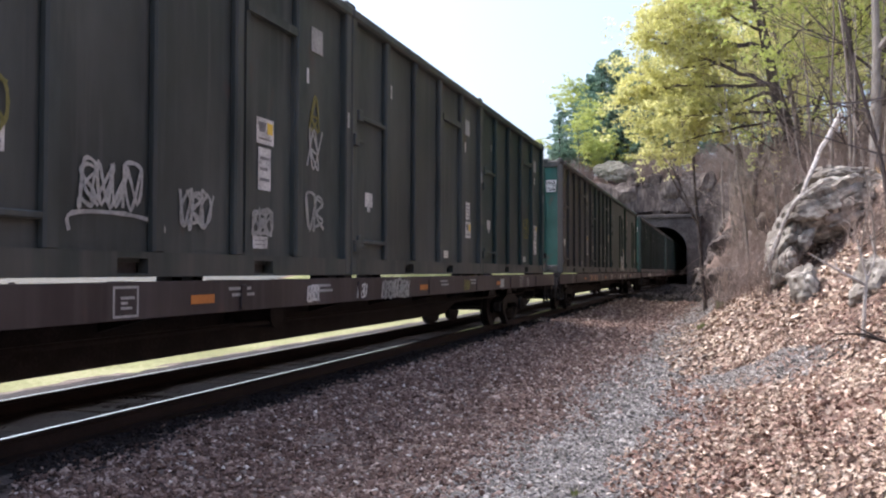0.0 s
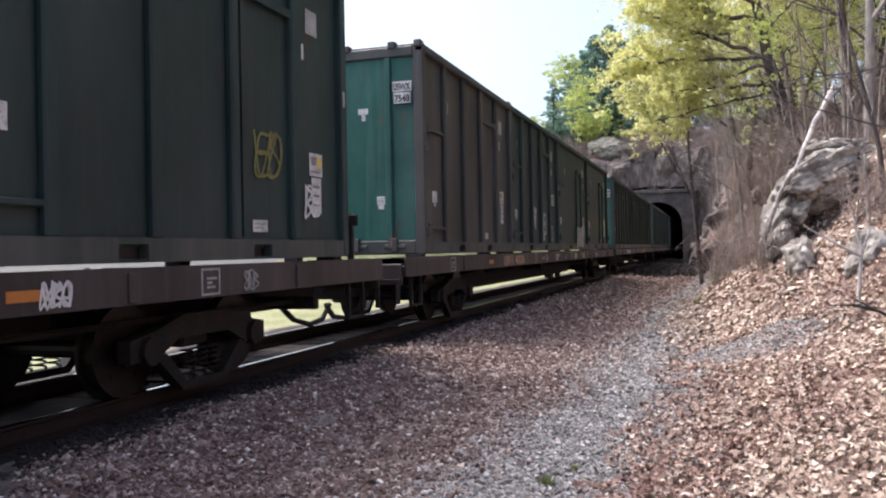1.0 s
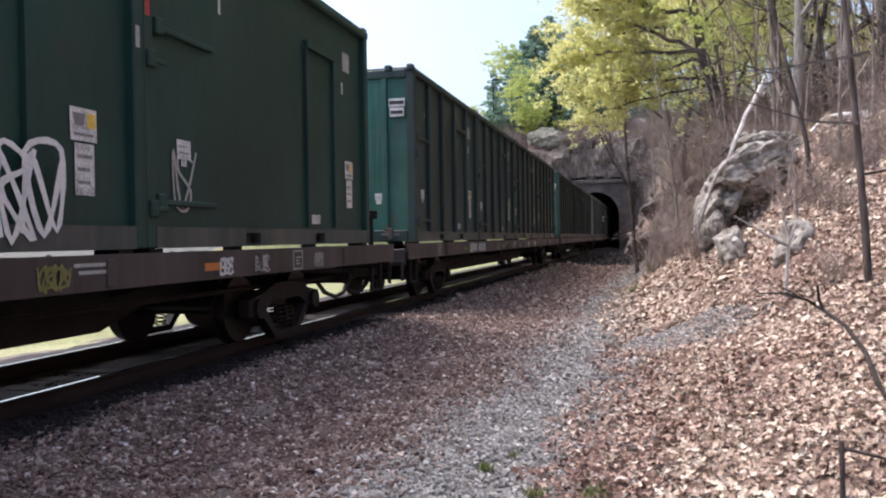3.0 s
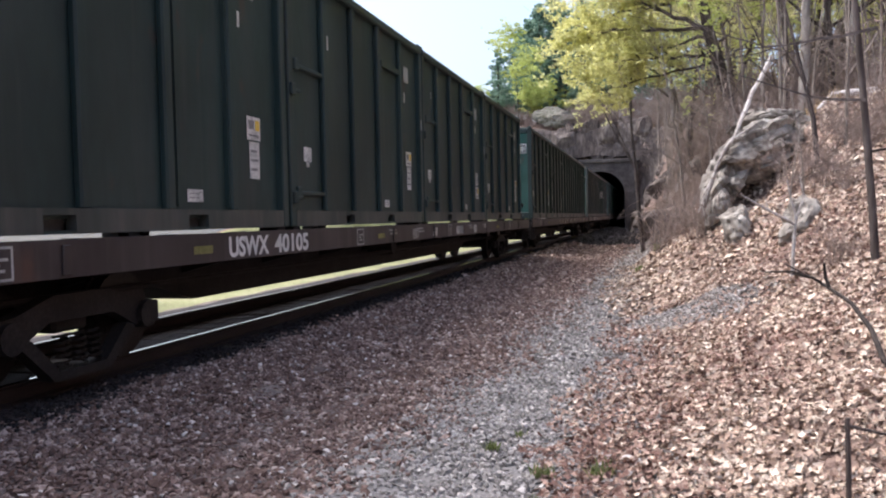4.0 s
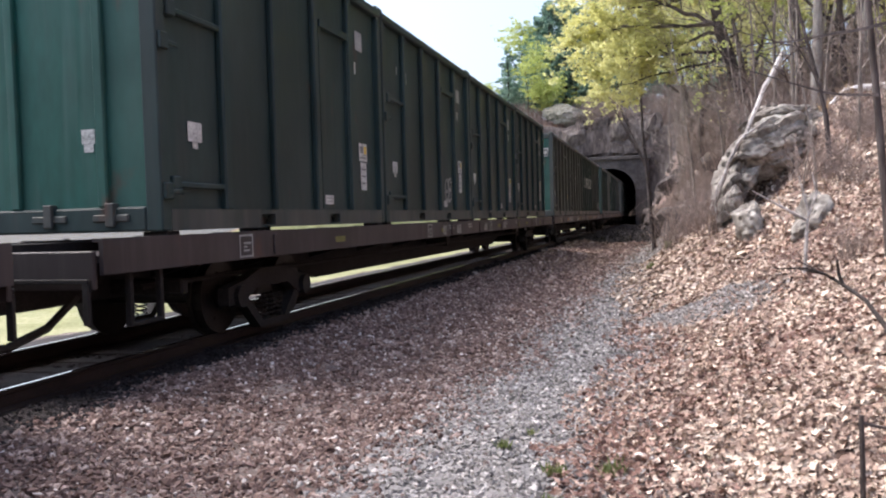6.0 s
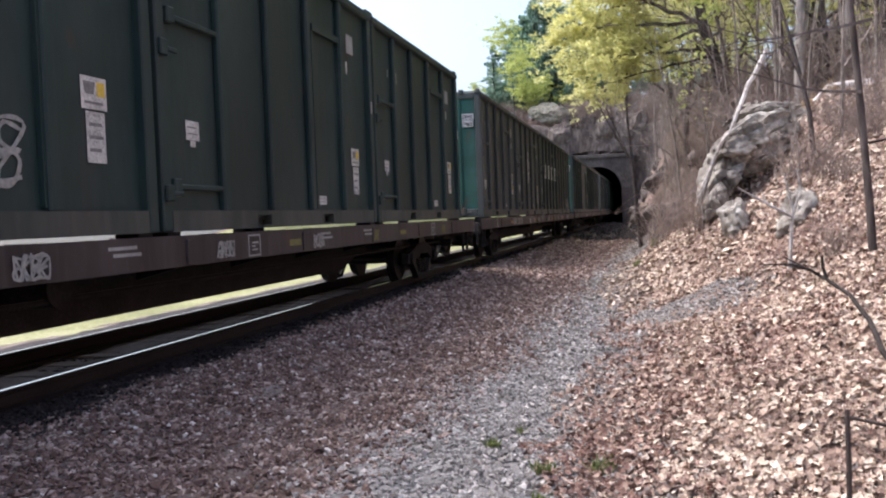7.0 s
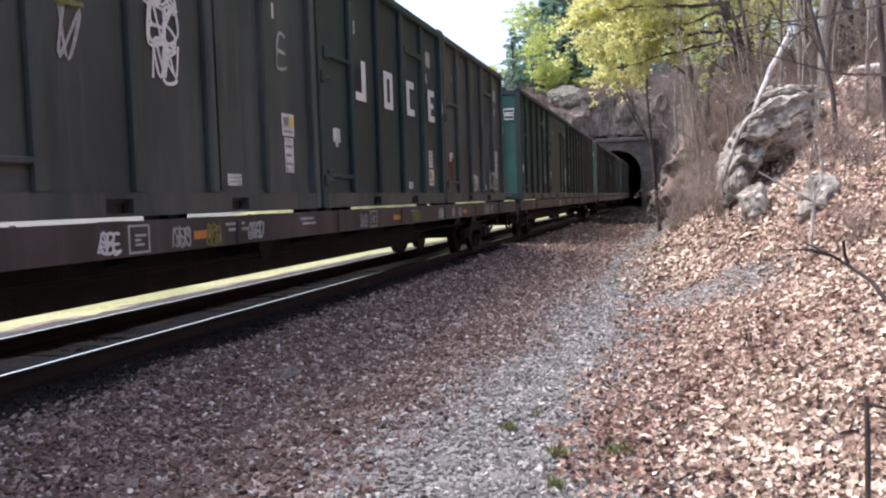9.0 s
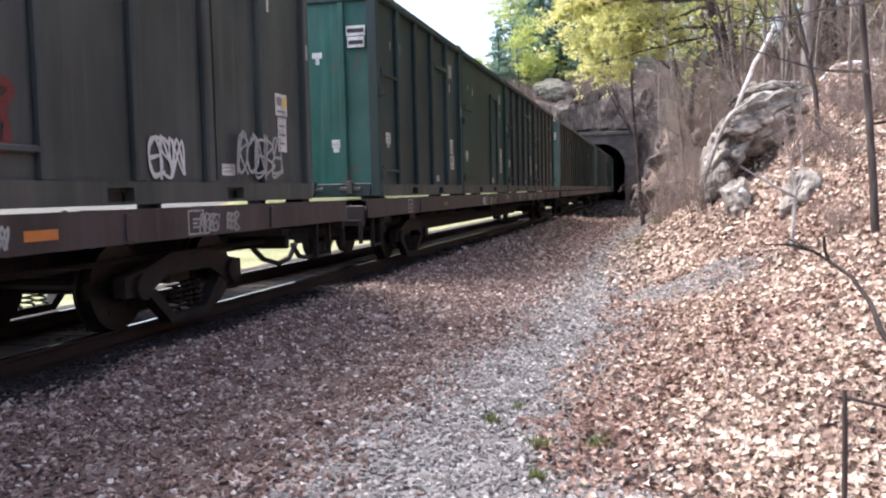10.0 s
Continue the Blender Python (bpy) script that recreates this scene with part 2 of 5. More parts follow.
def barrel(bm, radius, x0, x1, y, z, segments=20):
    """A cylinder whose axis runs along x."""
    ring = [(y + radius * math.cos(2 * math.pi * i / segments), z + radius * math.sin(2 * math.pi * i / segments)) for i in range(segments)]
    return prism(bm, ring, x0, x1)


def tube(verts, faces, pts, radii, sides=5):
    """Adds a tapered tube along pts to lists of verts and faces."""
    base = len(verts)
    n = len(pts)
    for i in range(n):
        p = pts[i]
        d = (pts[min(i + 1, n - 1)] - pts[max(i - 1, 0)])
        d = d.normalized() if d.length > 1e-9 else Vector((0, 0, 1))
        u = d.orthogonal().normalized()
        w = d.cross(u)
        for k in range(sides):
            a = 2 * math.pi * k / sides
            verts.append(p + (u * math.cos(a) + w * math.sin(a)) * radii[i])
    for i in range(n - 1):
        for k in range(sides):
            a, b = base + i * sides + k, base + i * sides + (k + 1) % sides
            faces.append((a, b, b + sides, a + sides))
    faces.append(tuple(base + (n - 1) * sides + k for k in range(sides)))


def empty(name, m=None):
    ob = new(name)
    ob.empty_display_size = 0.2
    if m is not None:
        ob.matrix_basis = m
    return ob


def smooth(u):
    u = min(1.0, max(0.0, u))
    return u * u * (3 - 2 * u)


# ---------------------------------------------------------------- the lie of the land
TRACK_X, RAIL_TOP, PORTAL_Y = -5.86, 0.33, 100.0
TOE_Y = [-60, 3, 4.6, 5.5, 7, 9, 12, 17, 23, 35, 60, 100]
TOE_X = [-1.5, -0.05, -0.2, -0.5, -0.36, -0.2, -0.32, -0.7, -0.7, -0.5, -1.4, -2.7]
BANK_Y = [-60, 3, 5, 9, 12, 18, 30, 60, 100]
BANK_H = [3.0, 2.2, 2.4, 2.9, 3.2, 3.6, 4.5, 6.5, 11.0]
BANK_W = [8.0, 7.0, 6.4, 6.2, 5.6, 4.3, 4.5, 5.5, 5.5]


def toe(y):
    return float(np.interp(y, TOE_Y, TOE_X))


def land(x, y):
    """Height of the ground."""
    z = 0.0
    off = abs(x - TRACK_X)
    if off < 3.2:
        z = 0.14 * smooth((3.2 - off) / 1.5)
    d = x - toe(y)
    wob = noise.noise((x * 0.9, y * 0.9, 3.1))
    if d > 0:
        h, w = float(np.interp(y, BANK_Y, BANK_H)), float(np.interp(y, BANK_Y, BANK_W))
        u = min(1.0, d / w)
        z = h * (0.55 * u + 0.45 * smooth(u)) + 0.07 * max(0.0, d - w) + 0.7 * max(0.0, d - w - 4)
        z = min(z, 24 + 0.05 * d)
        z += wob * 0.35 * smooth(d / 3) + (0.3 + 0.4 * smooth((y - 22) / 8)) * noise.noise((x * 0.25, y * 0.25, 9)) * smooth(d / 5)
        z += 0.05 * noise.noise((x * 3, y * 3, 1))
        z -= 0.55 * math.exp(-((x - 2.1) / 1.15) ** 2 - ((y - 16.6) / 1.8) ** 2)
    else:
        z += 0.03 * noise.noise((x * 1.3, y * 1.3, 5)) + 0.025 * noise.noise((x * 4, y * 4, 2))
    if x < -13:
        z -= 4.5 * smooth((-13 - x) / 12)
    if y > PORTAL_Y - 1:
        k = smooth((x + 60) / 32)
        hill = 12.0 + 0.12 * min(y - PORTAL_Y, 60) + 1.8 * noise.noise((x * 0.16, y * 0.16, 4))
        hill *= k * smooth((y - PORTAL_Y + 0.9) / 1.6)
        if k > 0.001:
            z = max(z, hill)
    return z

# ---------------------------------------------------------------- ground, track, tunnel


def spaced(stops):
    out = []
    for a, b, step in stops:
        out += list(np.arange(a, b - 1e-6, step))
    return out + [stops[-1][1]]


def build_ground():
    xs = spaced([(-900, -100, 100), (-100, -14, 6), (-14, -1.6, 0.4), (-1.6, 8, 0.16), (8, 20, 0.6), (20, 100, 5), (100, 900, 100)])
    ys = spaced([(-500, -50, 75), (-50, 2, 4), (2, 24, 0.2), (24, 60, 0.6), (60, 98.4, 1.6), (98.4, 101.2, 0.35), (101.2, 170, 2.3), (170, 1100, 93)])
    verts = [(x, y, land(x, y)) for y in ys for x in xs]
    nx = len(xs)
    faces, kinds = [], []
    for j in range(len(ys) - 1):
        for i in range(nx - 1):
            x, y = (xs[i] + xs[i + 1]) / 2, (ys[j] + ys[j + 1]) / 2
            if PORTAL_Y - 1.7 < y < PORTAL_Y + 1.0 and -9.6 < x < -2.6 and min(verts[j * nx + i][2], verts[j * nx + i + nx][2]) < 7.0:
                continue
            a = j * nx + i
            faces.append((a, a + 1, a + 1 + nx, a + nx))
            zs = [verts[k][2] for k in faces[-1]]
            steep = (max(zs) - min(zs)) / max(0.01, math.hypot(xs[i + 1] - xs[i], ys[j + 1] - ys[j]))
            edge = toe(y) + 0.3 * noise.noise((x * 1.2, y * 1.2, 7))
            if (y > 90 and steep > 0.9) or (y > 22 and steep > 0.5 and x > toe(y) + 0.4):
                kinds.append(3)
            elif x > edge or (y > PORTAL_Y and x > -60):
                kinds.append(1)
            # ground strip below the wagons, their shade put into its colour
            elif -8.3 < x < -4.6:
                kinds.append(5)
            # far path: shade before the tunnel put into the ground colour
            elif y > 42 + 3 * noise.noise((x * 0.8, y * 0.3, 5)) and x > -8.7:
                kinds.append(6)
            elif x > -2.0 + 0.03 * (y - 5) + 0.5 * noise.noise((x * 0.6, y * 0.5, 8)) and y < 60:
                kinds.append(4)
            elif x > -8.7 + 0.3 * noise.noise((y * 0.5, 0, 3)):
                kinds.append(0)
            else:
                kinds.append(2)
    me = mesh_of("ground", verts, faces, [GRAVEL, LITTER, GRASS, DARKROCK, GREYBED, DARKBALLAST, SHADED_PATH])
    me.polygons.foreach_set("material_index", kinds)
    me.polygons.foreach_set("use_smooth", [True] * len(faces))
    tagged(new("ground", me), "grey gravel path beside leaf-strewn bank and grass", "ground", kind="structure")


# assumed river, added to whiten the slit between wagon deck and containers
def build_river():
    verts = [(-900, -500, -2.6), (-17, -500, -2.6), (-17, 1100, -2.6), (-900, 1100, -2.6)]
    tagged(new("water", mesh_of("water", verts, [(0, 1, 2, 3)], WATER)), "wide added river beyond the railway, sky glare in its pale colour", "water", kind="structure")


def build_track():
    prof = [(-0.075, -0.18), (0.075, -0.18), (0.075, -0.16), (0.012, -0.14), (0.012, -0.045), (0.036, -0.03), (0.036, -0.006), (-0.036, -0.006), (-0.036, -0.03), (-0.012, -0.045), (-0.012, -0.14), (-0.075, -0.16)]
    for side, word in ((0.7525, "near"), (-0.7525, "far")):
        rail = part("rail", prism(bmesh.new(), [(TRACK_X + side + a, RAIL_TOP + b) for a, b in prof], -60, 230, "y"), RAIL)
        tagged(rail, "rust-brown steel running rail with polished head", "rail", "rails of the track")
        head = [(-0.022, -0.0055), (0.022, -0.0055), (0.017, 0.0), (-0.017, 0.0)]
        part("railhead", prism(bmesh.new(), [(TRACK_X + side + a, RAIL_TOP + b) for a, b in head], -60, 230, "y"), SHINE, rail, "polished bright running surface")
    bed = [(-2.3, -0.2), (2.3, -0.2), (1.75, 0.125), (-1.75, 0.125)]
    tagged(part("ballast_bed", prism(bmesh.new(), [(TRACK_X + a, b) for a, b in bed], -60, 230, "y"), DARKBALLAST), "oily crushed-stone ballast under the track, train shade in its colour", "ballast", kind="structure")
    tie = boxes((-1.3, 1.3, -0.115, 0.115, 0, 0.15), bevel=0.012)
    first = tagged(part("railway_tie", tie, TIE), "dark creosoted wooden railway tie", "railway tie", "ties under the track")
    first.matrix_basis = pose(TRACK_X, -8, 0.0)
    first.location.z = 0.0
    for i in range(1, 190):
        copy_thing(first, pose(TRACK_X + random.uniform(-0.03, 0.03), -8 + i * 0.56, 0.0, 0, 0, random.uniform(-0.8, 0.8)))


def build_tunnel():
    hw, spring, crown = 2.76, 4.1, 6.75
    arch = [(TRACK_X + hw, -0.3), (TRACK_X + hw, spring)]
    for i in range(1, 16):
        a = math.pi * i / 16
        arch.append((TRACK_X + hw * math.cos(a), spring + (crown - spring) * math.sin(a)))
    arch += [(TRACK_X - hw, spring), (TRACK_X - hw, -0.3)]
    # lining: a shell that runs into the hill
    verts, faces = [], []
    for y in (PORTAL_Y - 0.55, PORTAL_Y + 140):
        verts += [(a, y, b) for a, b in arch]
    n = len(arch)
    for i in range(n - 1):
        faces.append((i, i + 1, n + i + 1, n + i))
    faces.append(tuple(range(n, 2 * n)))
    verts += [(TRACK_X - 3, PORTAL_Y - 1.2, -0.02), (TRACK_X + 3, PORTAL_Y - 1.2, -0.02), (TRACK_X + 3, PORTAL_Y + 141, -0.02), (TRACK_X - 3, PORTAL_Y + 141, -0.02)]
    faces.append((2 * n, 2 * n + 1, 2 * n + 2, 2 * n + 3))
    tagged(new("tunnel_lining", mesh_of("tunnel_lining", verts, faces, SOOT)), "soot-black tunnel lining running into the hill", "tunnel", kind="structure")
    # portal: wall with the arch cut out
    x0, x1, top = -11.6, -1.6, 7.75
    y0, y1 = PORTAL_Y - 1.3, PORTAL_Y + 0.9
    rim = [(x1, -0.3)] + arch + [(x0, -0.3)]
    verts = [(x, y, z) for y in (y0, y1) for x, z in rim] + [(x, y, top) for y in (y0, y1) for x, z in rim]
    m, faces = len(rim), []
    for i in range(m - 1):
        faces.append((i, i + 1, m + i + 1, m + i))
        if abs(rim[i][0] - rim[i + 1][0]) > 1e-6:
            lo, hi = 2 * m + i, 3 * m + i
            faces += [(i, lo, lo + 1, i + 1), (m + i, m + i + 1, hi + 1, hi), (lo, hi, hi + 1, lo + 1)]
    faces += [(0, m, 3 * m, 2 * m), (m - 1, 3 * m - 1, 4 * m - 1, 2 * m - 1)]
    bm = bmesh.new()
    at = [bm.verts.new(v) for v in verts]
    for q in faces:
        bm.faces.new([at[i] for i in q])
    portal = tagged(part("tunnel_portal", bm, MASONRY), "weathered grey stone tunnel portal with rounded arch", "tunnel portal")
    part("coping", boxes((x0 - 0.2, x1 + 0.2, y0 - 0.25, y1, top, top + 0.4), bevel=0.05), MASONRY, portal, "projecting stone coping")
    # ring stones
    for i in range(17):
        a0, a1 = math.pi * (i + 0.03) / 17, math.pi * (i + 0.97) / 17
        pts = []
        for r, a in ((0.0, a0), (0.6, a0), (0.6, a1), (0.0, a1)):
            pts.append((TRACK_X + (hw + r) * math.cos(a), spring + (crown - spring + r) * math.sin(a)))
        part("arch_stone", prism(bmesh.new(), pts, y0 - 0.08, y0 + 0.2, "y"), MASONRY, portal)


# ---------------------------------------------------------------- train
LEAD, SPEED, PITCH = 25.65, 12.79, 28.97
BOX_L, BOX_STEP, BOX_H, BOX_Z = 6.45, 6.53, 3.55, 1.545
RIBS = [1.3, 2.52, 3.78, 5.06]
moving = []
spinning = []


def placard(parent, y0, y1, z0, z1, mat, name="placard", x=1.228, lines=0, label=""):
    """A flat sticker on the side that faces the path."""
    p = part(name, boxes((x, x + 0.004, y0, y1, z0, z1)), mat, parent, label)
    for i in range(lines):
        z = z1 - (z1 - z0) * (i + 1) / (lines + 1)
        h = (z1 - z0) * 0.07
        part("print_line", boxes((x + 0.004, x + 0.006, y0 + (y1 - y0) * 0.12, y1 - (y1 - y0) * random.uniform(0.1, 0.3), z - h / 2, z + h / 2)), FADED, p)
    return p


def logo_placard(parent, y0, z0, w=0.5, h=0.42):
    p = placard(parent, y0, y0 + w, z0, z0 + h, WHITE, "logo_placard", label="white placard with yellow and dark shapes")
    x = 1.232
    part("dark_shape", prism(bmesh.new(), [(y0 + w * 0.08, z0 + h * 0.84), (y0 + w * 0.56, z0 + h * 0.84), (y0 + w * 0.48, z0 + h * 0.46), (y0 + w * 0.16, z0 + h * 0.46)], x, x + 0.002), FADED, p)
    part("yellow_shape", boxes((x, x + 0.002, y0 + w * 0.62, y0 + w * 0.93, z0 + h * 0.42, z0 + h * 0.86)), YELLOW, p)
    part("print_line", boxes((x, x + 0.002, y0 + w * 0.12, y0 + w * 0.85, z0 + h * 0.16, z0 + h * 0.24)), FADED, p)


def lettering(parent, text, y, z, size, mat, x, name="lettering", across="y", mirror=1, label="", width=None):
    """Painted letters: on a side (running along +y) or on an end (running along +x)."""
    cu = bpy.data.curves.new("letters", "FONT")
    cu.body, cu.size, cu.extrude = text, size, 0.001
    cu.offset = 0.03 * size
    tmp = bpy.data.objects.new("letters", cu)
    scene.collection.objects.link(tmp)
    me = bpy.data.meshes.new_from_object(tmp.evaluated_get(bpy.context.evaluated_depsgraph_get()))
    bpy.data.objects.remove(tmp)
    w = max(v.co.x for v in me.vertices) - min(v.co.x for v in me.vertices)
    s = (width / w) if width else 1.0
    for v in me.vertices:
        a, b, c = v.co
        v.co = (x + c, y + a * s, z + b) if across == "y" else (y + a * s, x - c, z + b)
    me.materials.clear()
    me.materials.append(mat)
    ob = new(name, me)
    ob.parent = parent
    if label:
        ob["label"] = label
    return ob


def ribbon(bm, pts, width, x):
    """A flat painted stroke through (y, z) points."""
    n = len(pts)
    left, right = [], []
    for i in range(n):
        a, b = pts[max(i - 1, 0)], pts[min(i + 1, n - 1)]
        d = Vector((b[0] - a[0], b[1] - a[1]))
        d = d.normalized() if d.length > 1e-6 else Vector((1, 0))
        w = width * 0.5 * (0.75 + 0.5 * random.random())
        left.append(bm.verts.new((x + 0.0003 * i, pts[i][0] - d.y * w, pts[i][1] + d.x * w)))
        right.append(bm.verts.new((x + 0.0003 * i, pts[i][0] + d.y * w, pts[i][1] - d.x * w)))
    for i in range(n - 1):
        bm.faces.new((left[i], right[i], right[i + 1], left[i + 1]))


def curve_pts(pts, steps=5):
    """Catmull-Rom through the points."""
    out = []
    p = [pts[0]] + list(pts) + [pts[-1]]
    for i in range(1, len(p) - 2):
        for k in range(steps):
            t = k / steps
            out.append(tuple(0.5 * ((2 * p[i][c]) + (-p[i - 1][c] + p[i + 1][c]) * t + (2 * p[i - 1][c] - 5 * p[i][c] + 4 * p[i + 1][c] - p[i + 2][c]) * t * t + (-p[i - 1][c] + 3 * p[i][c] - 3 * p[i + 1][c] + p[i + 2][c]) * t ** 3) for c in (0, 1)))
    out.append(tuple(pts[-1]))
    return out


GLYPHS = [
    [[(0, 0), (0.1, 1), (0.7, 0.1), (0.8, 1)]], [[(0.8, 0.9), (0.2, 0.95), (0.1, 0.5), (0.7, 0.5), (0.1, 0.45), (0.15, 0.05), (0.85, 0.1)]],
    [[(0.1, 0), (0.15, 1), (0.75, 0.85), (0.2, 0.5), (0.85, 0)]], [[(0.8, 0.85), (0.3, 1), (0.15, 0.7), (0.75, 0.35), (0.55, 0), (0.05, 0.15)]],
    [[(0, 1), (0.4, 0), (0.85, 1)]], [[(0.5, 1), (0.1, 0.6), (0.3, 0.05), (0.8, 0.3), (0.7, 0.85), (0.4, 1)]],
    [[(0.1, 0), (0.1, 1)], [(0.1, 0.95), (0.75, 0.75), (0.15, 0.5), (0.8, 0.25), (0.1, 0.02)]], [[(0, 0), (0.4, 1), (0.8, 0)], [(0.15, 0.4), (0.7, 0.35)]]]


def tag_writing(parent, y, z, size, count, seed, mat, x=1.228, width=0.035, slant=0.1, under=False):
    """A sprayed scrawl of looping strokes."""
    rng = random.Random(seed)
    first = None
    for i in range(count):
        pts = []
        for stroke in rng.choice(GLYPHS) + rng.choice(GLYPHS)[:1]:
            pts += [(y + size * (i * 0.5 + a * 0.75 + b * slant) + rng.uniform(-1, 1) * size * 0.05, z + size * b + rng.uniform(-1, 1) * size * 0.06) for a, b in stroke]
        bm = bmesh.new()
        ribbon(bm, curve_pts(pts), width, x + 0.0008 * (i % 3))
        letter = part("graffiti_letter" if first else "graffiti", bm, mat, first or parent, "" if first else "sprayed graffiti tag")
        first = first or letter
    if under:
        bm = bmesh.new()
        ribbon(bm, curve_pts([(y - size * 0.2, z - size * 0.6), (y - size * 0.1, z - size * 0.2), (y + size * count * 0.4, z - size * 0.12), (y + size * count * 0.75, z - size * 0.3), (y + size * count * 0.78, z - size * 0.5)]), width, x)
        part("flourish", bm, mat, first)
    return first


def build_container(paint_mat, label, ribbed=True):
    c = empty("waste_container")
    tagged(c, label, "container", "waste containers on the flat wagons")
    L, H, W = BOX_L, BOX_H, 1.3
    part("shell", boxes((-W + 0.08, W - 0.08, 0.07, L - 0.07, 0.12, H - 0.1)), paint_mat, c)
    part("end_panel", boxes((-W + 0.16, W - 0.16, 0.05, 0.066, 0.22, H - 0.18)), END_TEAL, c, "teal painted end panel, greener than the sides")
    for sx in (1, -1):
        for y in RIBS if ribbed else ():
            part("rib", boxes((sx * (W - 0.085), sx * W, y - 0.075, y + 0.075, 0.2, H - 0.13), bevel=0.02), paint_mat, c)
        for y in (0.0, L - 0.16):
            part("corner_post", boxes((sx * (W - 0.17), sx * (W + 0.008), y, y + 0.16, 0.0, H - 0.02), bevel=0.015), paint_mat, c)
        # bottom rail, notched for two fork pockets, each closed below by a strap
        line = [(0.162, 0.0), (1.98, 0.0), (1.98, 0.155), (2.36, 0.155), (2.36, 0.0), (4.06, 0.0), (4.06, 0.155), (4.44, 0.155), (4.44, 0.0), (L - 0.162, 0.0), (L - 0.162, 0.21), (0.162, 0.21)]
        part("bottom_rail", prism(bmesh.new(), line, sx * (W - 0.1), sx * (W + 0.004)), DUST_RAIL, c, "dust-covered bottom rail")
        for y0 in (1.98, 4.06):
            part("pocket_strap", boxes((sx * (W - 0.09), sx * W, y0 + 0.002, y0 + 0.378, 0.0, 0.03)), paint_mat, c)
        # near-black blocks set back in the fork pockets paint their inner shade
        for y0 in (1.98, 4.06):
            part("pocket_shade_block", boxes((sx * (W - 0.22), sx * (W - 0.12), y0, y0 + 0.38, 0.03, 0.155)), INK, c)
        part("top_rail", boxes((sx * (W - 0.14), sx * (W + 0.03), 0.0, L, H - 0.14, H), bevel=0.025), paint_mat, c)
    # lid, end frames
    part("lid", boxes((-W + 0.15, W - 0.15, 0.02, L - 0.02, H - 0.12, H - 0.03), bevel=0.02), paint_mat, c, "flat lid with dusty top")
    for y in (0.1, 1.6, 3.2, 4.8, 6.2):
        part("lid_bow", boxes((-W + 0.1, W - 0.1, y, y + 0.09, H - 0.04, H + 0.035), bevel=0.015), paint_mat, c)
    for ye, s in ((0.0, 1), (L, -1)):
        ya, yb = sorted((ye + s * 0.0, ye + s * 0.08))
        part("end_top_rail", boxes((-W + 0.17, W - 0.17, ya, yb, H - 0.2, H - 0.02), bevel=0.02), paint_mat, c)
        part("end_bottom_rail", boxes((-W + 0.17, W - 0.17, ya, yb, 0.0, 0.24), bevel=0.02), paint_mat, c)
        for x in (0.6, -0.4):
            part("end_post", boxes((x, x + 0.11, ya, yb, 0.24, H - 0.2), bevel=0.015), END_TEAL, c)
        for x in (-0.75, 0.05, 0.75):
            part("end_lock", boxes((x - 0.2, x + 0.2, ya - 0.02, yb + 0.01, 0.1, 0.17), (x - 0.05, x + 0.05, ya - 0.04, yb + 0.02, 0.05, 0.28), bevel=0.01), DUST_RAIL, c)
        for x in (-0.9, -0.1, 0.75, 1.22):
            part("lid_latch", boxes((x - 0.07, x + 0.07, ya - 0.03, yb + 0.06, H - 0.06, H + 0.07), bevel=0.02), paint_mat, c)
    # side that faces the path: locking bars in the first bay, inset door in the fourth
    for z in (0.42, 2.12):
        part("locking_bar", boxes((W - 0.078, W - 0.02, 0.17, 1.36, z, z + 0.06), bevel=0.012), paint_mat, c, "horizontal locking bar with bolted bracket")
        part("bracket", boxes((W - 0.078, W + 0.02, 0.2, 0.34, z - 0.05, z + 0.11), bevel=0.012), paint_mat, c)
    for z in (0.3, 1.72):
        part("corner_latch", boxes((W + 0.008, W + 0.05, 0.02, 0.15, z, z + 0.16), (W + 0.008, W + 0.035, 0.13, 0.34, z + 0.05, z + 0.1), bevel=0.01), paint_mat, c, "door latch on the corner post")
    bm = boxes((W - 0.078, W - 0.012, 3.94, 5.03, 2.76, 2.86), (W - 0.078, W - 0.03, 3.93, 4.0, 0.24, 2.76), (W - 0.078, W - 0.03, 4.96, 5.04, 0.24, 2.76))
    part("side_door_frame", bm, paint_mat, c, "raised frame of a side hatch")
    return c


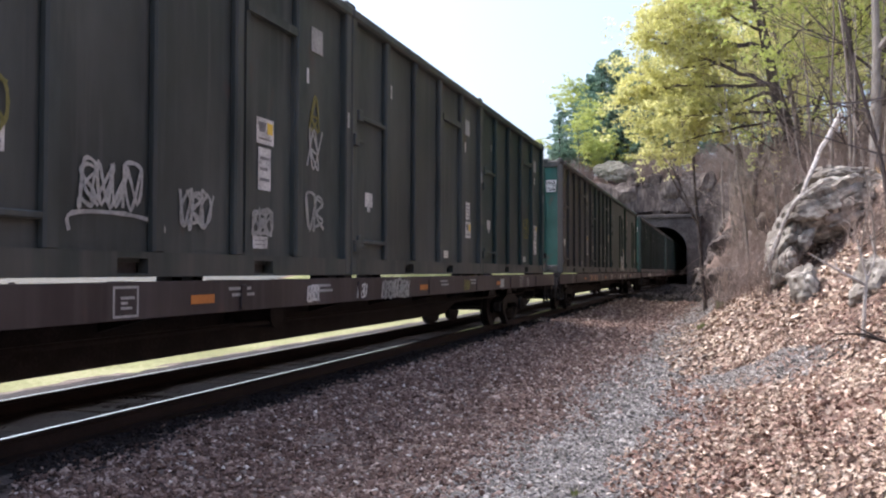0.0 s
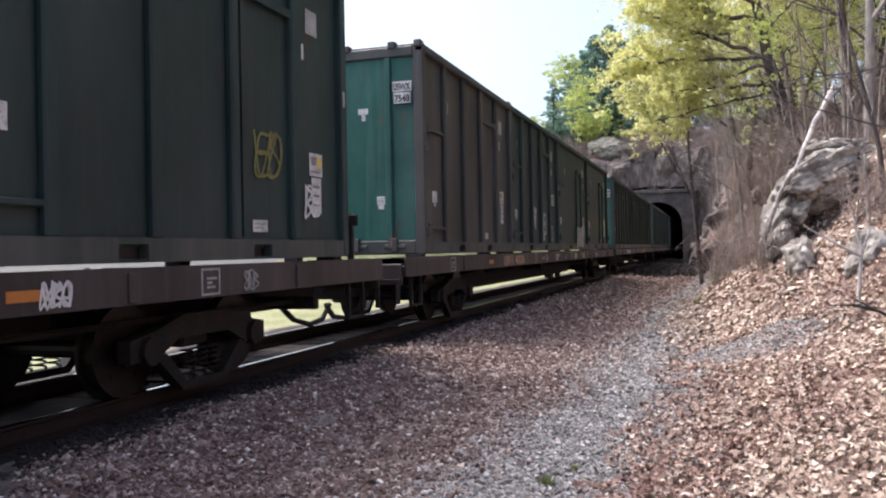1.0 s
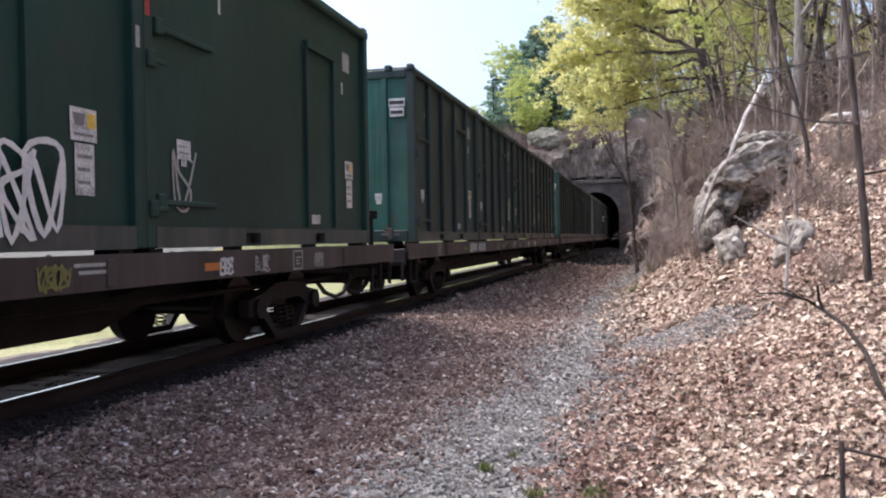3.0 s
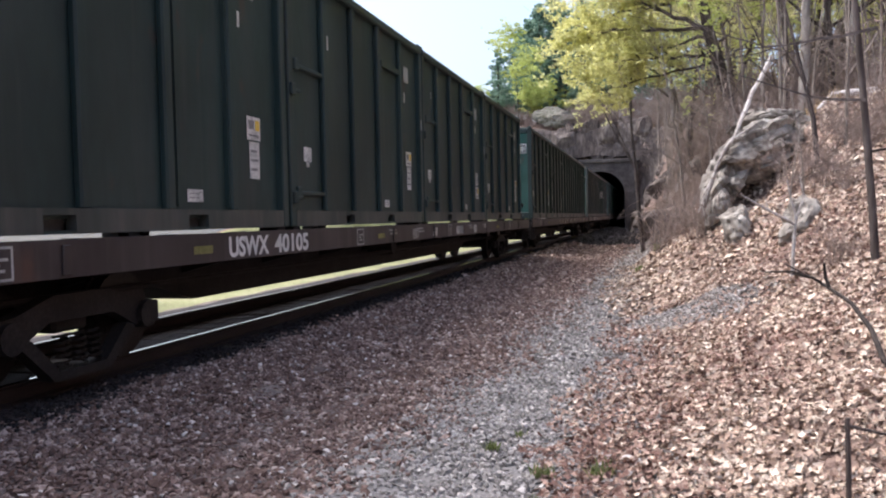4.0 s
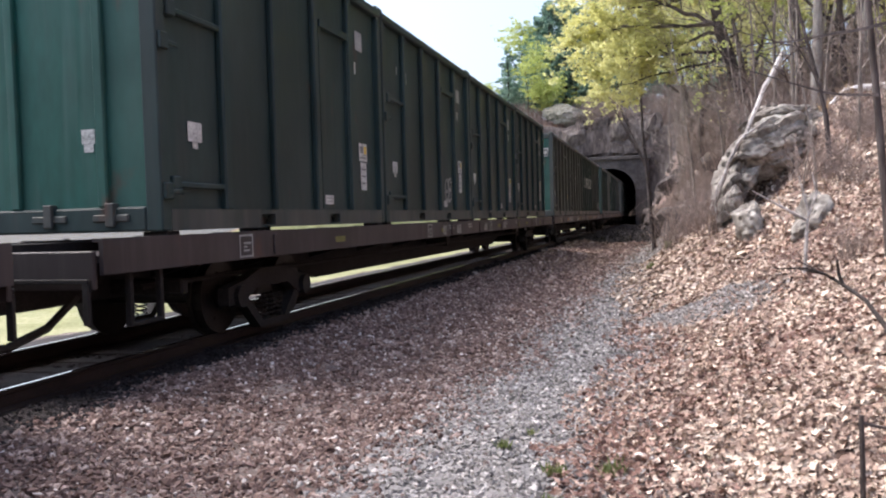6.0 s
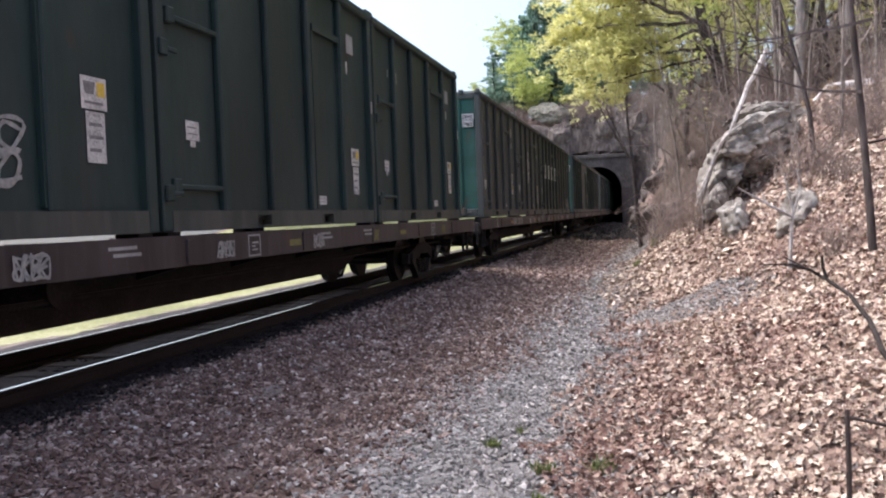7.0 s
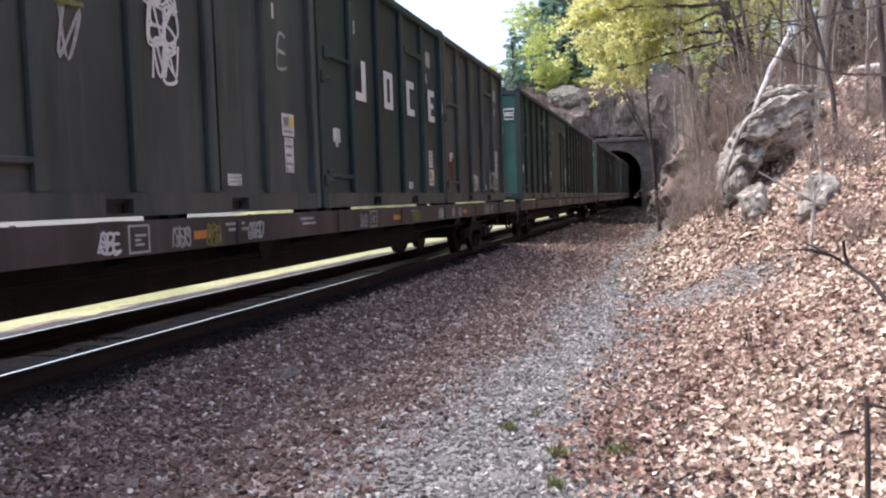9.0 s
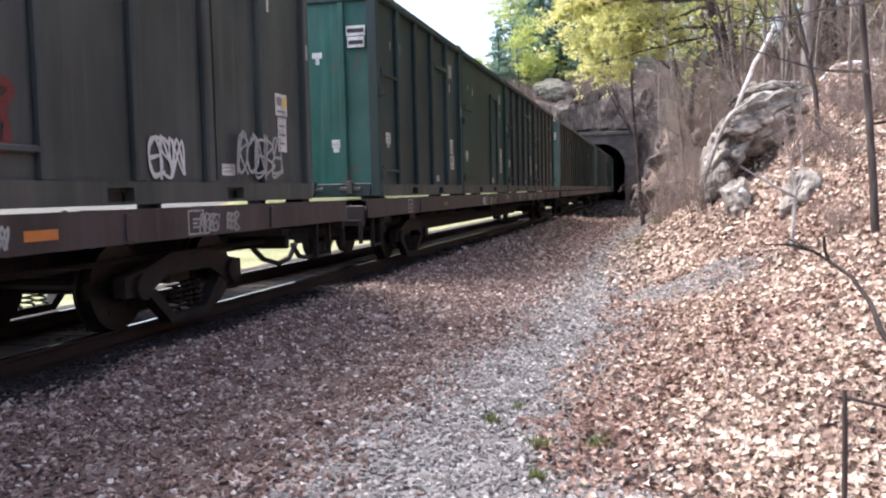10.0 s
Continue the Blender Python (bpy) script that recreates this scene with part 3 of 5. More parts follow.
def stickers(c, i, low=False):
    """Inspection labels, notices and number labels, a little different on each container."""
    rng = random.Random(i)
    j, q = rng.uniform(-0.05, 0.05), rng.uniform(-0.06, 0.06)
    z = 0.9 + j
    d = placard(c, 0.64 + q, 0.9 + q, z, z + 0.2, WHITE, lines=rng.choice((0, 2)))
    part("sticker_tab", boxes((1.228, 1.231, 0.72 + q, 0.82 + q, z - 0.07, z - 0.002)), WHITE, d)
    placard(c, 1.55, 1.6, 2.6 + j, 2.8 + j, WHITE, "small_label")
    if rng.random() < 0.6:
        placard(c, 0.98 + q, 1.03 + q, 2.66, 2.8, SPRAY, "small_label")
    placard(c, 5.2, 5.25, 2.3 + j, 2.48 + j, WHITE, "small_label", x=1.3)
    placard(c, 5.45, 5.75, 2.72, 3.02, SPRAY, "worn_label")
    placard(c, 4.12 + q, 4.42 + q, 0.29, 0.42, WHITE, "number_label", lines=2)
    if rng.random() < 0.5:
        placard(c, 6.32, 6.38, 1.9 + q, 2.1 + q, SPRAY, "small_label", x=1.309)
    zz = 0.72 if low else 1.02 + rng.uniform(-0.1, 0.1)
    if i == 21:
        logo_placard(c, 4.2, 1.42, 0.36, 0.28)
        placard(c, 4.24, 4.5, 0.92, 1.38, WHITE, "notice", lines=3)
    elif i == 31:
        placard(c, 5.28, 5.52, zz + 0.28, zz + 0.68, WHITE, "notice", lines=4)
        logo_placard(c, 5.58, zz + 0.26, 0.36, 0.34)
    elif rng.random() < 0.6:
        logo_placard(c, 5.5, zz, 0.34, 0.28)
        placard(c, 5.55, 5.8, zz - 0.46, zz - 0.02, WHITE, "notice", lines=3)
    else:
        placard(c, 5.5, 5.76, zz, zz + 0.34, WHITE, "notice", lines=4)
        logo_placard(c, 5.48, zz - 0.36, 0.34, 0.32)


def build_flatcar():
    car = empty("flat_wagon")
    tagged(car, "long rusty brown flat railway wagon carrying four containers", "railway wagon", "flat wagons of the train")
    y0, y1 = -1.05, 26.95
    top = 1.506
    part("deck", boxes((-1.39, 1.39, y0, y1, top - 0.2, top - 0.14)), DECK, car)
    for sx in (1, -1):
        up = top if sx > 0 else top - 0.06
        prof = [(1.40, top - 0.3), (1.44, top - 0.3), (1.44, up), (1.34, up), (1.34, up - 0.03), (1.40, up - 0.03)]
        part("side_sill", prism(bmesh.new(), [(sx * a, b) for a, b in prof], y0, y1, "y"), DECK, car)
        for i in range(9):
            y = 2.0 + i * 2.8
            if 4.0 < y < 8.0:
                continue
            part("stake_pocket", boxes((sx * 1.441, sx * 1.462, y, y + 0.1, top - 0.28, top - 0.04), bevel=0.008), DECK, car)
    belly = [(-1.0, 0.95), (-1.0, 1.46), (26.9, 1.46), (26.9, 0.95), (21.2, 0.95), (20.2, 0.68), (5.7, 0.68), (4.7, 0.95)]
    part("center_sill", prism(bmesh.new(), belly, -0.33, 0.33), GRIME, car)
    for i in range(12):
        y = 1.2 + i * 2.13
        part("crossbearer", prism(bmesh.new(), [(-1.38, 1.46), (-0.33, 1.46), (-0.33, 1.02), (-1.38, 1.28)], y, y + 0.1, "y"), GRIME, car)
        part("crossbearer", prism(bmesh.new(), [(1.38, 1.46), (0.33, 1.46), (0.33, 1.02), (1.38, 1.28)], y, y + 0.1, "y"), GRIME, car)
    # container pedestals, brake gear, couplers, hose, brake stand
    for k in range(4):
        for y in (0.1, BOX_L - 0.3):
            for sx in (-1, 1):
                part("pedestal", boxes((sx * 1.02, sx * 1.28, k * BOX_STEP + y, k * BOX_STEP + y + 0.22, top - 0.14, BOX_Z - 0.002), bevel=0.006), GRIME, car)
    part("brake_cylinder", barrel(bmesh.new(), 0.17, 0.45, 0.95, 12.0, 1.1), GRIME, car)
    part("brake_pipe", prism(bmesh.new(), [(0.9 + 0.03 * math.cos(a), 1.0 + 0.03 * math.sin(a)) for a in (0, 1.05, 2.1, 3.14, 4.19, 5.24)], 0.2, 25.6, "y"), GRIME, car)
    for ye, s in ((y0, -1), (y1, 1)):
        part("coupler", boxes((-0.1, 0.1, ye, ye + s * 0.42, 1.02, 1.22), (-0.2, 0.2, ye + s * 0.42, ye + s * 0.62, 0.94, 1.28), bevel=0.02), GRIME, car)
        part("draft_gear", boxes((-0.36, 0.36, ye - s * 0.02, ye - s * 2.2, 0.86, 1.3), bevel=0.03), GRIME, car)
        part("brake_beam", boxes((-1.2, 1.2, ye - s * 1.5, ye - s * 1.62, 0.9, 1.06), bevel=0.02), GRIME, car)
        part("uncoupling_lever", boxes((0.1, 1.36, ye + s * 0.06, ye + s * 0.1, 1.14, 1.18), (1.3, 1.36, ye + s * 0.06, ye + s * 0.1, 0.8, 1.14), bevel=0.006), GRIME, car)
        part("end_sill", boxes((-1.38, 1.38, ye, ye + s * 0.05, top - 0.42, top - 0.1), bevel=0.01), DECK, car)
        v, f = [], []
        pts = [Vector((0.35, ye + s * a, b)) for a, b in ((-1.0, 0.92), (-0.6, 0.68), (-0.1, 0.57), (0.3, 0.62), (0.55, 0.82))]
        tube(v, f, pts, [0.04] * 5, 6)
        hose = new("air_hose", mesh_of("air_hose", v, f, INK))
        hose.parent = car
        part("ladder_step", boxes((1.3, 1.36, ye - s * 0.5, ye - s * 0.45, 0.75, 1.2), (1.3, 1.36, ye - s * 0.95, ye - s * 0.9, 0.75, 1.2), (1.3, 1.36, ye - s * 0.95, ye - s * 0.45, 0.72, 0.76), bevel=0.006), GRIME, car)
    part("brake_stand", boxes((1.15, 1.23, 26.4, 26.48, top - 0.15, top + 0.62), (1.05, 1.33, 26.36, 26.4, top + 0.45, top + 0.6), bevel=0.01), GRIME, car, "upright hand-brake stand")
    wheelsets = []
    for yb in (2.7, 23.2):
        bogie = part("bogie", boxes((-0.95, 0.95, yb - 0.22, yb + 0.22, 0.7, 0.92), bevel=0.03), GRIME, car, "two-axle freight bogie")
        for sx in (1, -1):
            xa, xb = sx * 0.93, sx * 1.07
            frame_line = [(-1.12, 0.66), (-1.12, 0.86), (-0.75, 0.92), (-0.35, 1.04), (0.35, 1.04), (0.75, 0.92), (1.12, 0.86), (1.12, 0.66), (0.75, 0.66), (0.42, 0.82), (-0.42, 0.82), (-0.75, 0.66)]
            bm = prism(bmesh.new(), [(yb + a, b) for a, b in frame_line], xa, xb)
            prism(bm, [(yb + a, b) for a, b in ((-0.75, 0.66), (-0.62, 0.70), (-0.30, 0.40), (0.30, 0.40), (0.62, 0.70), (0.75, 0.66), (0.36, 0.30 + 0.02), (-0.36, 0.32))], xa + sx * 0.004, xb - sx * 0.004)
            part("side_frame", bm, GRIME, bogie, "cast truss side frame")
            for k in (-0.2, 0.0, 0.2):
                v, f = [], []
                pts = [Vector((sx * 1.0 + 0.07 * math.cos(a), yb + k + 0.07 * math.sin(a), 0.42 + 0.28 * a / (2 * math.pi * 5))) for a in np.linspace(0, 2 * math.pi * 5, 50)]
                tube(v, f, pts, [0.014] * 50, 4)
                sp = new("spring", mesh_of("spring", v, f, WHEEL))
                sp.parent = bogie
            for k in (-0.88, 0.88):
                part("axle_box", barrel(bmesh.new(), 0.13, sx * 0.9, sx * 1.13, yb + k, 0.75, 14), GRIME, bogie)
        for k in (-0.88, 0.88):
            bm = bmesh.new()
            barrel(bm, 0.08, -0.9, 0.9, 0, 0, 12)
            for sx in (1, -1):
                barrel(bm, 0.42, sx * 0.70, sx * 0.82, 0, 0, 28)
                barrel(bm, 0.455, sx * 0.66, sx * 0.70, 0, 0, 28)
                barrel(bm, 0.15, sx * 0.82, sx * 0.87, 0, 0, 14)
                for h in range(5):
                    a = 2 * math.pi * h / 5
                    barrel(bm, 0.035, sx * 0.82, sx * 0.828, 0.27 * math.cos(a), 0.27 * math.sin(a), 8)
            ws = part("wheelset", bm, WHEEL, bogie, "pair of worn steel wheels on an axle")
            ws.location = (0, yb + k, RAIL_TOP + 0.42)
    return car


def build_train():
    bases = [build_container(GREEN_A, "dark green ribbed steel waste container with stickers"),
             build_container(GREEN_B, "dusty grey-green ribbed steel waste container with stickers"),
             build_container(GREEN_C, "deep green smooth-sided steel waste container with stickers", False),
             build_container(GREEN_D, "rust-stained brown-green ribbed steel waste container")]
    car0 = build_flatcar()
    order = {-2: (1, 0, 1, 1), -1: (1, 1, 1, 0), 0: (3, 0, 2, 2), 1: (0, 0, 0, 0), 2: (0, 0, 0, 0), 3: (1, 1, 0, 1), 4: (0, 2, 0, 1), 5: (1, 0, 0, 1), 6: (0, 1, 2, 0), 7: (1, 1, 0, 0)}
    marks = {0: ("40036", "7548"), 1: ("40105", ""), 2: ("", "7638"), 3: ("20373", "7465")}
    cars, loads, used = {}, {}, set()
    for k in range(-2, 8):
        car = car0 if k == -2 else copy_thing(car0, pose(TRACK_X, 0, 0))
        if k in (2, 3):
            for o in [o for o in car.children if o.name.startswith("brake_stand")]:
                bpy.data.objects.remove(o)
        cars[k] = car
        moving.append((car, LEAD + k * PITCH, 0.0))
        for b in [o for o in car.children if o.name.startswith("bogie")]:
            spinning.extend(o for o in b.children if o.name.startswith("wheelset"))
        for i in range(4):
            kind = order[k][i]
            if kind in used:
                c = copy_thing(bases[kind], pose(TRACK_X, 0, BOX_Z))
            else:
                c = bases[kind]
                used.add(kind)
            loads[k, i] = c
            nudge = {-1: (0.2, 0.3, 0.25, 0.1), 0: (0.26, 0.18, 0.1, 0.02)}.get(k, (0, 0, 0, 0))[i]
            moving.append((c, LEAD + k * PITCH + i * BOX_STEP + nudge, BOX_Z))
    for (k, i), c in loads.items():
        stickers(c, (k + 3) * 10 + i, (k, i) == (3, 2))
        if i == 0:
            number = marks.get(k, ("", ""))[1]
            p = part("number_plate", boxes((0.76, 1.1, -0.008, 0.008, 2.76, 2.93), (0.78, 1.08, -0.008, 0.008, 2.56, 2.74)), WHITE, c, "white stencilled number panel")
            if number:
                lettering(p, "USWX", 0.77, 2.785, 0.16, INK, -0.012, across="x", width=0.31)
                lettering(p, number, 0.795, 2.585, 0.16, INK, -0.012, across="x", width=0.27)
            else:
                for a, b, z in ((0.78, 1.08, 2.81), (0.8, 1.06, 2.61)):
                    part("print_line", boxes((a, b, -0.012, -0.009, z, z + 0.07)), INK, p)
            part("end_label", boxes((0.1, 0.28, 0.044, 0.049, 2.42, 2.52), (0.16, 0.23, 0.044, 0.049, 2.31, 2.418)), WHITE, c)
            part("end_label", boxes((0.42, 0.57, 0.044, 0.049, 0.86, 1.0), (0.445, 0.55, 0.044, 0.049, 0.78, 0.858)), WHITE, c)
    for k, car in cars.items():
        number = marks.get(k, ("", ""))[0]
        x = 1.4405
        if number:
            at = {0: 5.2, 1: 4.6, 3: 4.25}[k]
            lettering(car, "USWX", at, 1.245, 0.3, {0: RUSTY, 1: SPRAY_W, 3: SPRAY}[k], x, width=0.95, label="painted reporting letters")
            lettering(car, number, at + 1.13, 1.245, 0.3, {0: RUSTY, 1: SPRAY_W, 3: SPRAY}[k], x, width=1.0, label="painted wagon number")
        for y in (1.2, 8.6, 14.5, 22.6):
            fr = part("data_panel", boxes((x, x + 0.002, y, y + 0.3, 1.225, 1.245), (x, x + 0.002, y, y + 0.3, 1.455, 1.475), (x, x + 0.002, y, y + 0.02, 1.245, 1.455), (x, x + 0.002, y + 0.28, y + 0.3, 1.245, 1.455)), SPRAY, car, "stencilled data frame")
            for z, w in ((1.29, 0.13), (1.33, 0.08), (1.37, 0.16)):
                part("print_line", boxes((x, x + 0.002, y + 0.09, y + 0.09 + w, z, z + 0.022)), SPRAY, fr)
        for y in (3.9, 9.6, 15.6, 20.4):
            part("reflector", boxes((x, x + 0.004, y, y + 0.36, 1.3, 1.38)), ORANGE if k in (-1, 0, 3) else SPRAY_Y, car, "faded orange reflector strip")
        for y in (10.2, 12.0, 16.6, 18.4):
            part("print_line", boxes((x, x + 0.002, y, y + 0.4, 1.41, 1.44), (x, x + 0.002, y + 0.06, y + 0.46, 1.35, 1.38)), SPRAY, car)
        for q in range(12 if k in (0, 3) else 6):
            rng = random.Random(k * 7 + q)
            tag_writing(car, rng.uniform(8, 24), 1.25, 0.17, rng.choice((3, 4)), k * 31 + q, rng.choice((SPRAY, SPRAY, SPRAY, SPRAY_W, SPRAY_Y)), x=x + 0.004, width=0.022)
    tag_writing(cars[-1], 14.0, 1.22, 0.23, 9, 71, SPRAY, x=1.446, width=0.032)
    graffiti(loads)


def block_letters(c, y, z, h):
    """Four big white block letters, each from straight bars."""
    x, w, t = 1.3085, 0.42, 0.12
    shapes = [[(0.26, 0.44, 0, 1), (0, 0.26, 0, 0.2)],
              [(0, 0.15, 0, 1), (0.3, 0.45, 0, 1), (0.15, 0.3, 0, 0.18), (0.15, 0.3, 0.82, 1)],
              [(0, 0.17, 0, 1), (0.17, 0.45, 0, 0.2), (0.17, 0.45, 0.8, 1)],
              [(0, 0.17, 0, 1), (0.17, 0.44, 0, 0.19), (0.17, 0.44, 0.81, 1), (0.17, 0.36, 0.42, 0.58)]]
    for i, bars in enumerate(shapes):
        yy = y[i]
        part("painted_letter", boxes(*[(x, x + 0.003, yy + a, yy + b, z + h * lo, z + h * hi) for a, b, lo, hi in bars]), SPRAY_W, c, "white block graffiti letter")


def graffiti(loads):
    # wagon that passes first
    c = loads[-1, 1]
    tag_writing(c, 1.6, 0.56, 0.34, 4, 3, SPRAY, under=True)
    tag_writing(c, 2.85, 0.46, 0.32, 3, 5, SPRAY)
    tag_writing(c, 4.1, 0.44, 0.26, 3, 8, SPRAY)
    tag_writing(c, 5.4, 1.75, 0.42, 1, 11, SPRAY_Y)
    tag_writing(c, 5.35, 1.3, 0.5, 1, 12, SPRAY)
    tag_writing(c, 5.3, 0.55, 0.4, 2, 13, SPRAY)
    tag_writing(c, 0.35, 0.9, 0.5, 2, 17, SPRAY_Y)
    placard(c, 0.2, 0.75, 1.12, 1.42, WHITE)
    tag_writing(loads[-1, 3], 4.2, 0.9, 0.5, 2, 23, SPRAY_Y, width=0.035)
    tag_writing(loads[-1, 3], 5.35, 0.5, 0.34, 2, 24, SPRAY_W)
    c = loads[0, 1]
    tag_writing(c, 2.75, 0.6, 0.6, 1, 31, SPRAY_W, width=0.05)
    tag_writing(c, 5.22, 0.28, 0.46, 2, 33, SPRAY)
    c = loads[0, 2]
    tag_writing(c, 3.55, 0.12, 0.66, 5, 36, SPRAY_W, x=1.31, width=0.055, slant=0.04)
    tag_writing(loads[0, 1], 4.2, 0.5, 0.6, 1, 37, SPRAY_W)
    tag_writing(loads[0, 3], 0.55, 0.4, 0.6, 1, 39, SPRAY)
    part("red_stripe", boxes((1.309, 1.312, 0.02, 0.1, 2.2, 3.2)), REDLINE, loads[0, 3], "faded red stripe on the corner post")
    # wagon with the block letters
    c = loads[3, 2]
    block_letters(c, (1.36, 2.66, 3.9, 5.28), 1.62, 0.62)
    c = loads[3, 1]
    tag_writing(c, 2.75, 1.98, 0.46, 2, 41, SPRAY_W)
    tag_writing(c, 2.8, 1.6, 0.4, 2, 42, SPRAY_W)
    tag_writing(c, 2.85, 1.3, 0.34, 2, 43, SPRAY_W)
    tag_writing(c, 1.6, 1.72, 0.46, 1, 44, SPRAY_Y)
    tag_writing(c, 1.6, 1.3, 0.42, 1, 45, SPRAY)
    tag_writing(c, 5.4, 1.75, 0.45, 1, 46, SPRAY)
    tag_writing(loads[3, 3], 2.72, 0.26, 0.38, 3, 47, SPRAY_W, slant=-0.1)
    tag_writing(loads[3, 3], 4.25, 0.3, 0.46, 5, 48, SPRAY, x=1.31)
    tag_writing(loads[2, 1], 4.2, 0.4, 0.5, 2, 49, SPRAY)
    tag_writing(loads[3, 3], 0.42, 0.45, 0.5, 2, 52, RED, width=0.07)


# ---------------------------------------------------------------- loose ground cover


def scatter_mesh(name, shapes, spots, mat, label, category):
    """Many small pieces joined into one mesh: spots are (position, rotation matrix, scale)."""
    verts, faces, base = [], [], 0
    for i, (p, rot, s) in enumerate(spots):
        v, f = shapes[i % len(shapes)]
        verts.append((v * s) @ rot.T + p)
        faces += [tuple(k + base for k in q) for q in f]
        base += len(v)
    me = bpy.data.meshes.new(name)
    me.from_pydata(np.concatenate(verts).tolist(), [], faces)
    me.materials.append(mat)
    me.update()
    return tagged(new(name, me), label, category, kind="stuff")


def stone_shape(rng):
    """A broken stone of eight faces."""
    v = np.array([(1, 0, 0), (-1, 0, 0), (0, 1, 0), (0, -1, 0), (0, 0, 0.7), (0, 0, -0.7)], float)
    v *= rng.uniform(0.65, 1.25, (6, 1))
    v += rng.uniform(-0.25, 0.25, (6, 3))
    f = [(0, 2, 4), (2, 1, 4), (1, 3, 4), (3, 0, 4), (2, 0, 5), (1, 2, 5), (3, 1, 5), (0, 3, 5)]
    return v, f


def leaf_shape(rng):
    """A curled dry leaf: two bent halves along a midrib."""
    c, e = rng.uniform(0.05, 0.45), rng.uniform(-0.2, 0.35)
    w = rng.uniform(0.45, 0.7)
    v = np.array([(0, -1, e * 0.6), (0, 0, 0), (0, 1, e), (w, -0.35, c * w * 1.6), (w * 0.9, 0.45, c * w * 1.4 + e * 0.3), (-w, -0.3, c * w * 1.6), (-w * 0.9, 0.4, c * w * 1.5 + e * 0.3)], float)
    return v, [(0, 3, 1), (3, 4, 1), (4, 2, 1), (0, 1, 5), (5, 1, 6), (6, 1, 2)]


def lobed_leaf_shape(rng):
    """A curled oak leaf: a lobed outline fanned from a bent midrib."""
    n = 8
    w, bend, fold = rng.uniform(0.55, 0.8), rng.uniform(-0.3, 0.5), rng.uniform(0.0, 0.6)
    pts = [(0, 0, 0)]
    for i in range(n):
        a = 2 * math.pi * (i + rng.uniform(-0.2, 0.2)) / n
        r = (1.05 if i % 2 == 0 else 0.6) * rng.uniform(0.75, 1.2)
        x, y = math.sin(a) * r * w, math.cos(a) * r
        pts.append((x, y, bend * y * y + fold * abs(x) + rng.uniform(-0.12, 0.12)))
    return np.array(pts, float), [(0, 1 + i, 1 + (i + 1) % n) for i in range(n)]


def turn_matrix(rng, tilt):
    a = rng.uniform(0, 2 * math.pi)
    return np.array(Euler((rng.normal() * tilt, rng.normal() * tilt, a)).to_matrix())


def build_ground_cover():
    rng = np.random.default_rng(4)
    stones = [stone_shape(rng) for _ in range(24)]
    brown, grey, darkened = [], [], []
    for lo, hi, count, r0, r1 in ((-8.0, 3.0, 9000, 0.02, 0.04), (3.0, 9.0, 42000, 0.012, 0.03), (9.0, 18.0, 28000, 0.018, 0.04), (18.0, 40.0, 16000, 0.03, 0.06), (40.0, 96.0, 9000, 0.05, 0.11)):
        for _ in range(count):
            y = rng.uniform(lo, hi)
            x = rng.uniform(-5.05, toe(y) + 0.5)
            if y > 3 and x < -0.95 * y - 0.3:
                continue
            edge = -1.8 + 0.03 * (y - 5) + 0.5 * noise.noise((x * 0.6, y * 0.5, 8))
            r = rng.uniform(r0, r1) * (1.6 if rng.random() < 0.05 else 1.0)
            spot = (np.array((x, y, land(x, y) + r * 0.25)), turn_matrix(rng, 0.5), r)
            # past y 44 the dark colour stands for shade of the cutting
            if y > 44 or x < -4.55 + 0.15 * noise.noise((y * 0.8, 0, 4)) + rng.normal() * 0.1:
                darkened.append(spot)
            elif x < edge + rng.normal() * 0.3:
                brown.append(spot)
            else:
                grey.append((spot[0], spot[1], spot[2] * 0.78))
    scatter_mesh("ballast_stones", stones, brown, STONE, "loose brown crushed-stone ballast beside the track", "gravel")
    for _ in range(1500):
        a, r = rng.uniform(0, 6.283), math.sqrt(rng.random())
        y = 11.2 + 0.9 * r * math.sin(a) - 0.9 * r * math.cos(a)
        x = toe(y) + 0.8 + 0.95 * r * math.cos(a)
        s = rng.uniform(0.018, 0.034)
        grey.append((np.array((x, y, land(x, y) + s * 0.3)), turn_matrix(rng, 0.5), s))
    scatter_mesh("path_gravel", stones, grey, GREYSTONE, "loose pale grey gravel on the path", "gravel")
    pale = []
    for _ in range(1000):
        y = rng.uniform(3.2, 16)
        x = rng.uniform(-4.3, toe(y) + 0.2)
        r = rng.uniform(0.014, 0.03)
        pale.append((np.array((x, y, land(x, y) + r * 0.6)), turn_matrix(rng, 0.5), r))
    scatter_mesh("pale_stones", stones, pale, WHITESTONE, "scattered pale stones among the gravel", "gravel")
    # ballast between and around the ties
    bed = darkened
    for _ in range(9000):
        y, x = rng.uniform(4, 30), TRACK_X + rng.uniform(-1.75, 1.75)
        bed.append((np.array((x, y, 0.125)), turn_matrix(rng, 0.5), rng.uniform(0.02, 0.04)))
    scatter_mesh("track_ballast", stones, bed, DARKBALLAST, "oily ballast around the rails and far path stones, shade in the colour", "gravel")
    shapes = [lobed_leaf_shape(rng) for _ in range(40)]
    far_shapes = [leaf_shape(rng) for _ in range(30)]
    leaves, russet, far_leaves = [], [], []
    for lo, hi, count, r0, r1 in ((-8.0, 2.6, 9000, 0.03, 0.05), (2.6, 7.0, 44000, 0.018, 0.038), (7.0, 13.0, 46000, 0.022, 0.044), (13.0, 26.0, 34000, 0.034, 0.066)):
        for _ in range(count):
            y = rng.uniform(lo, hi)
            d = rng.uniform(-0.42, 0.36 * max(y, 4) + 1.6)
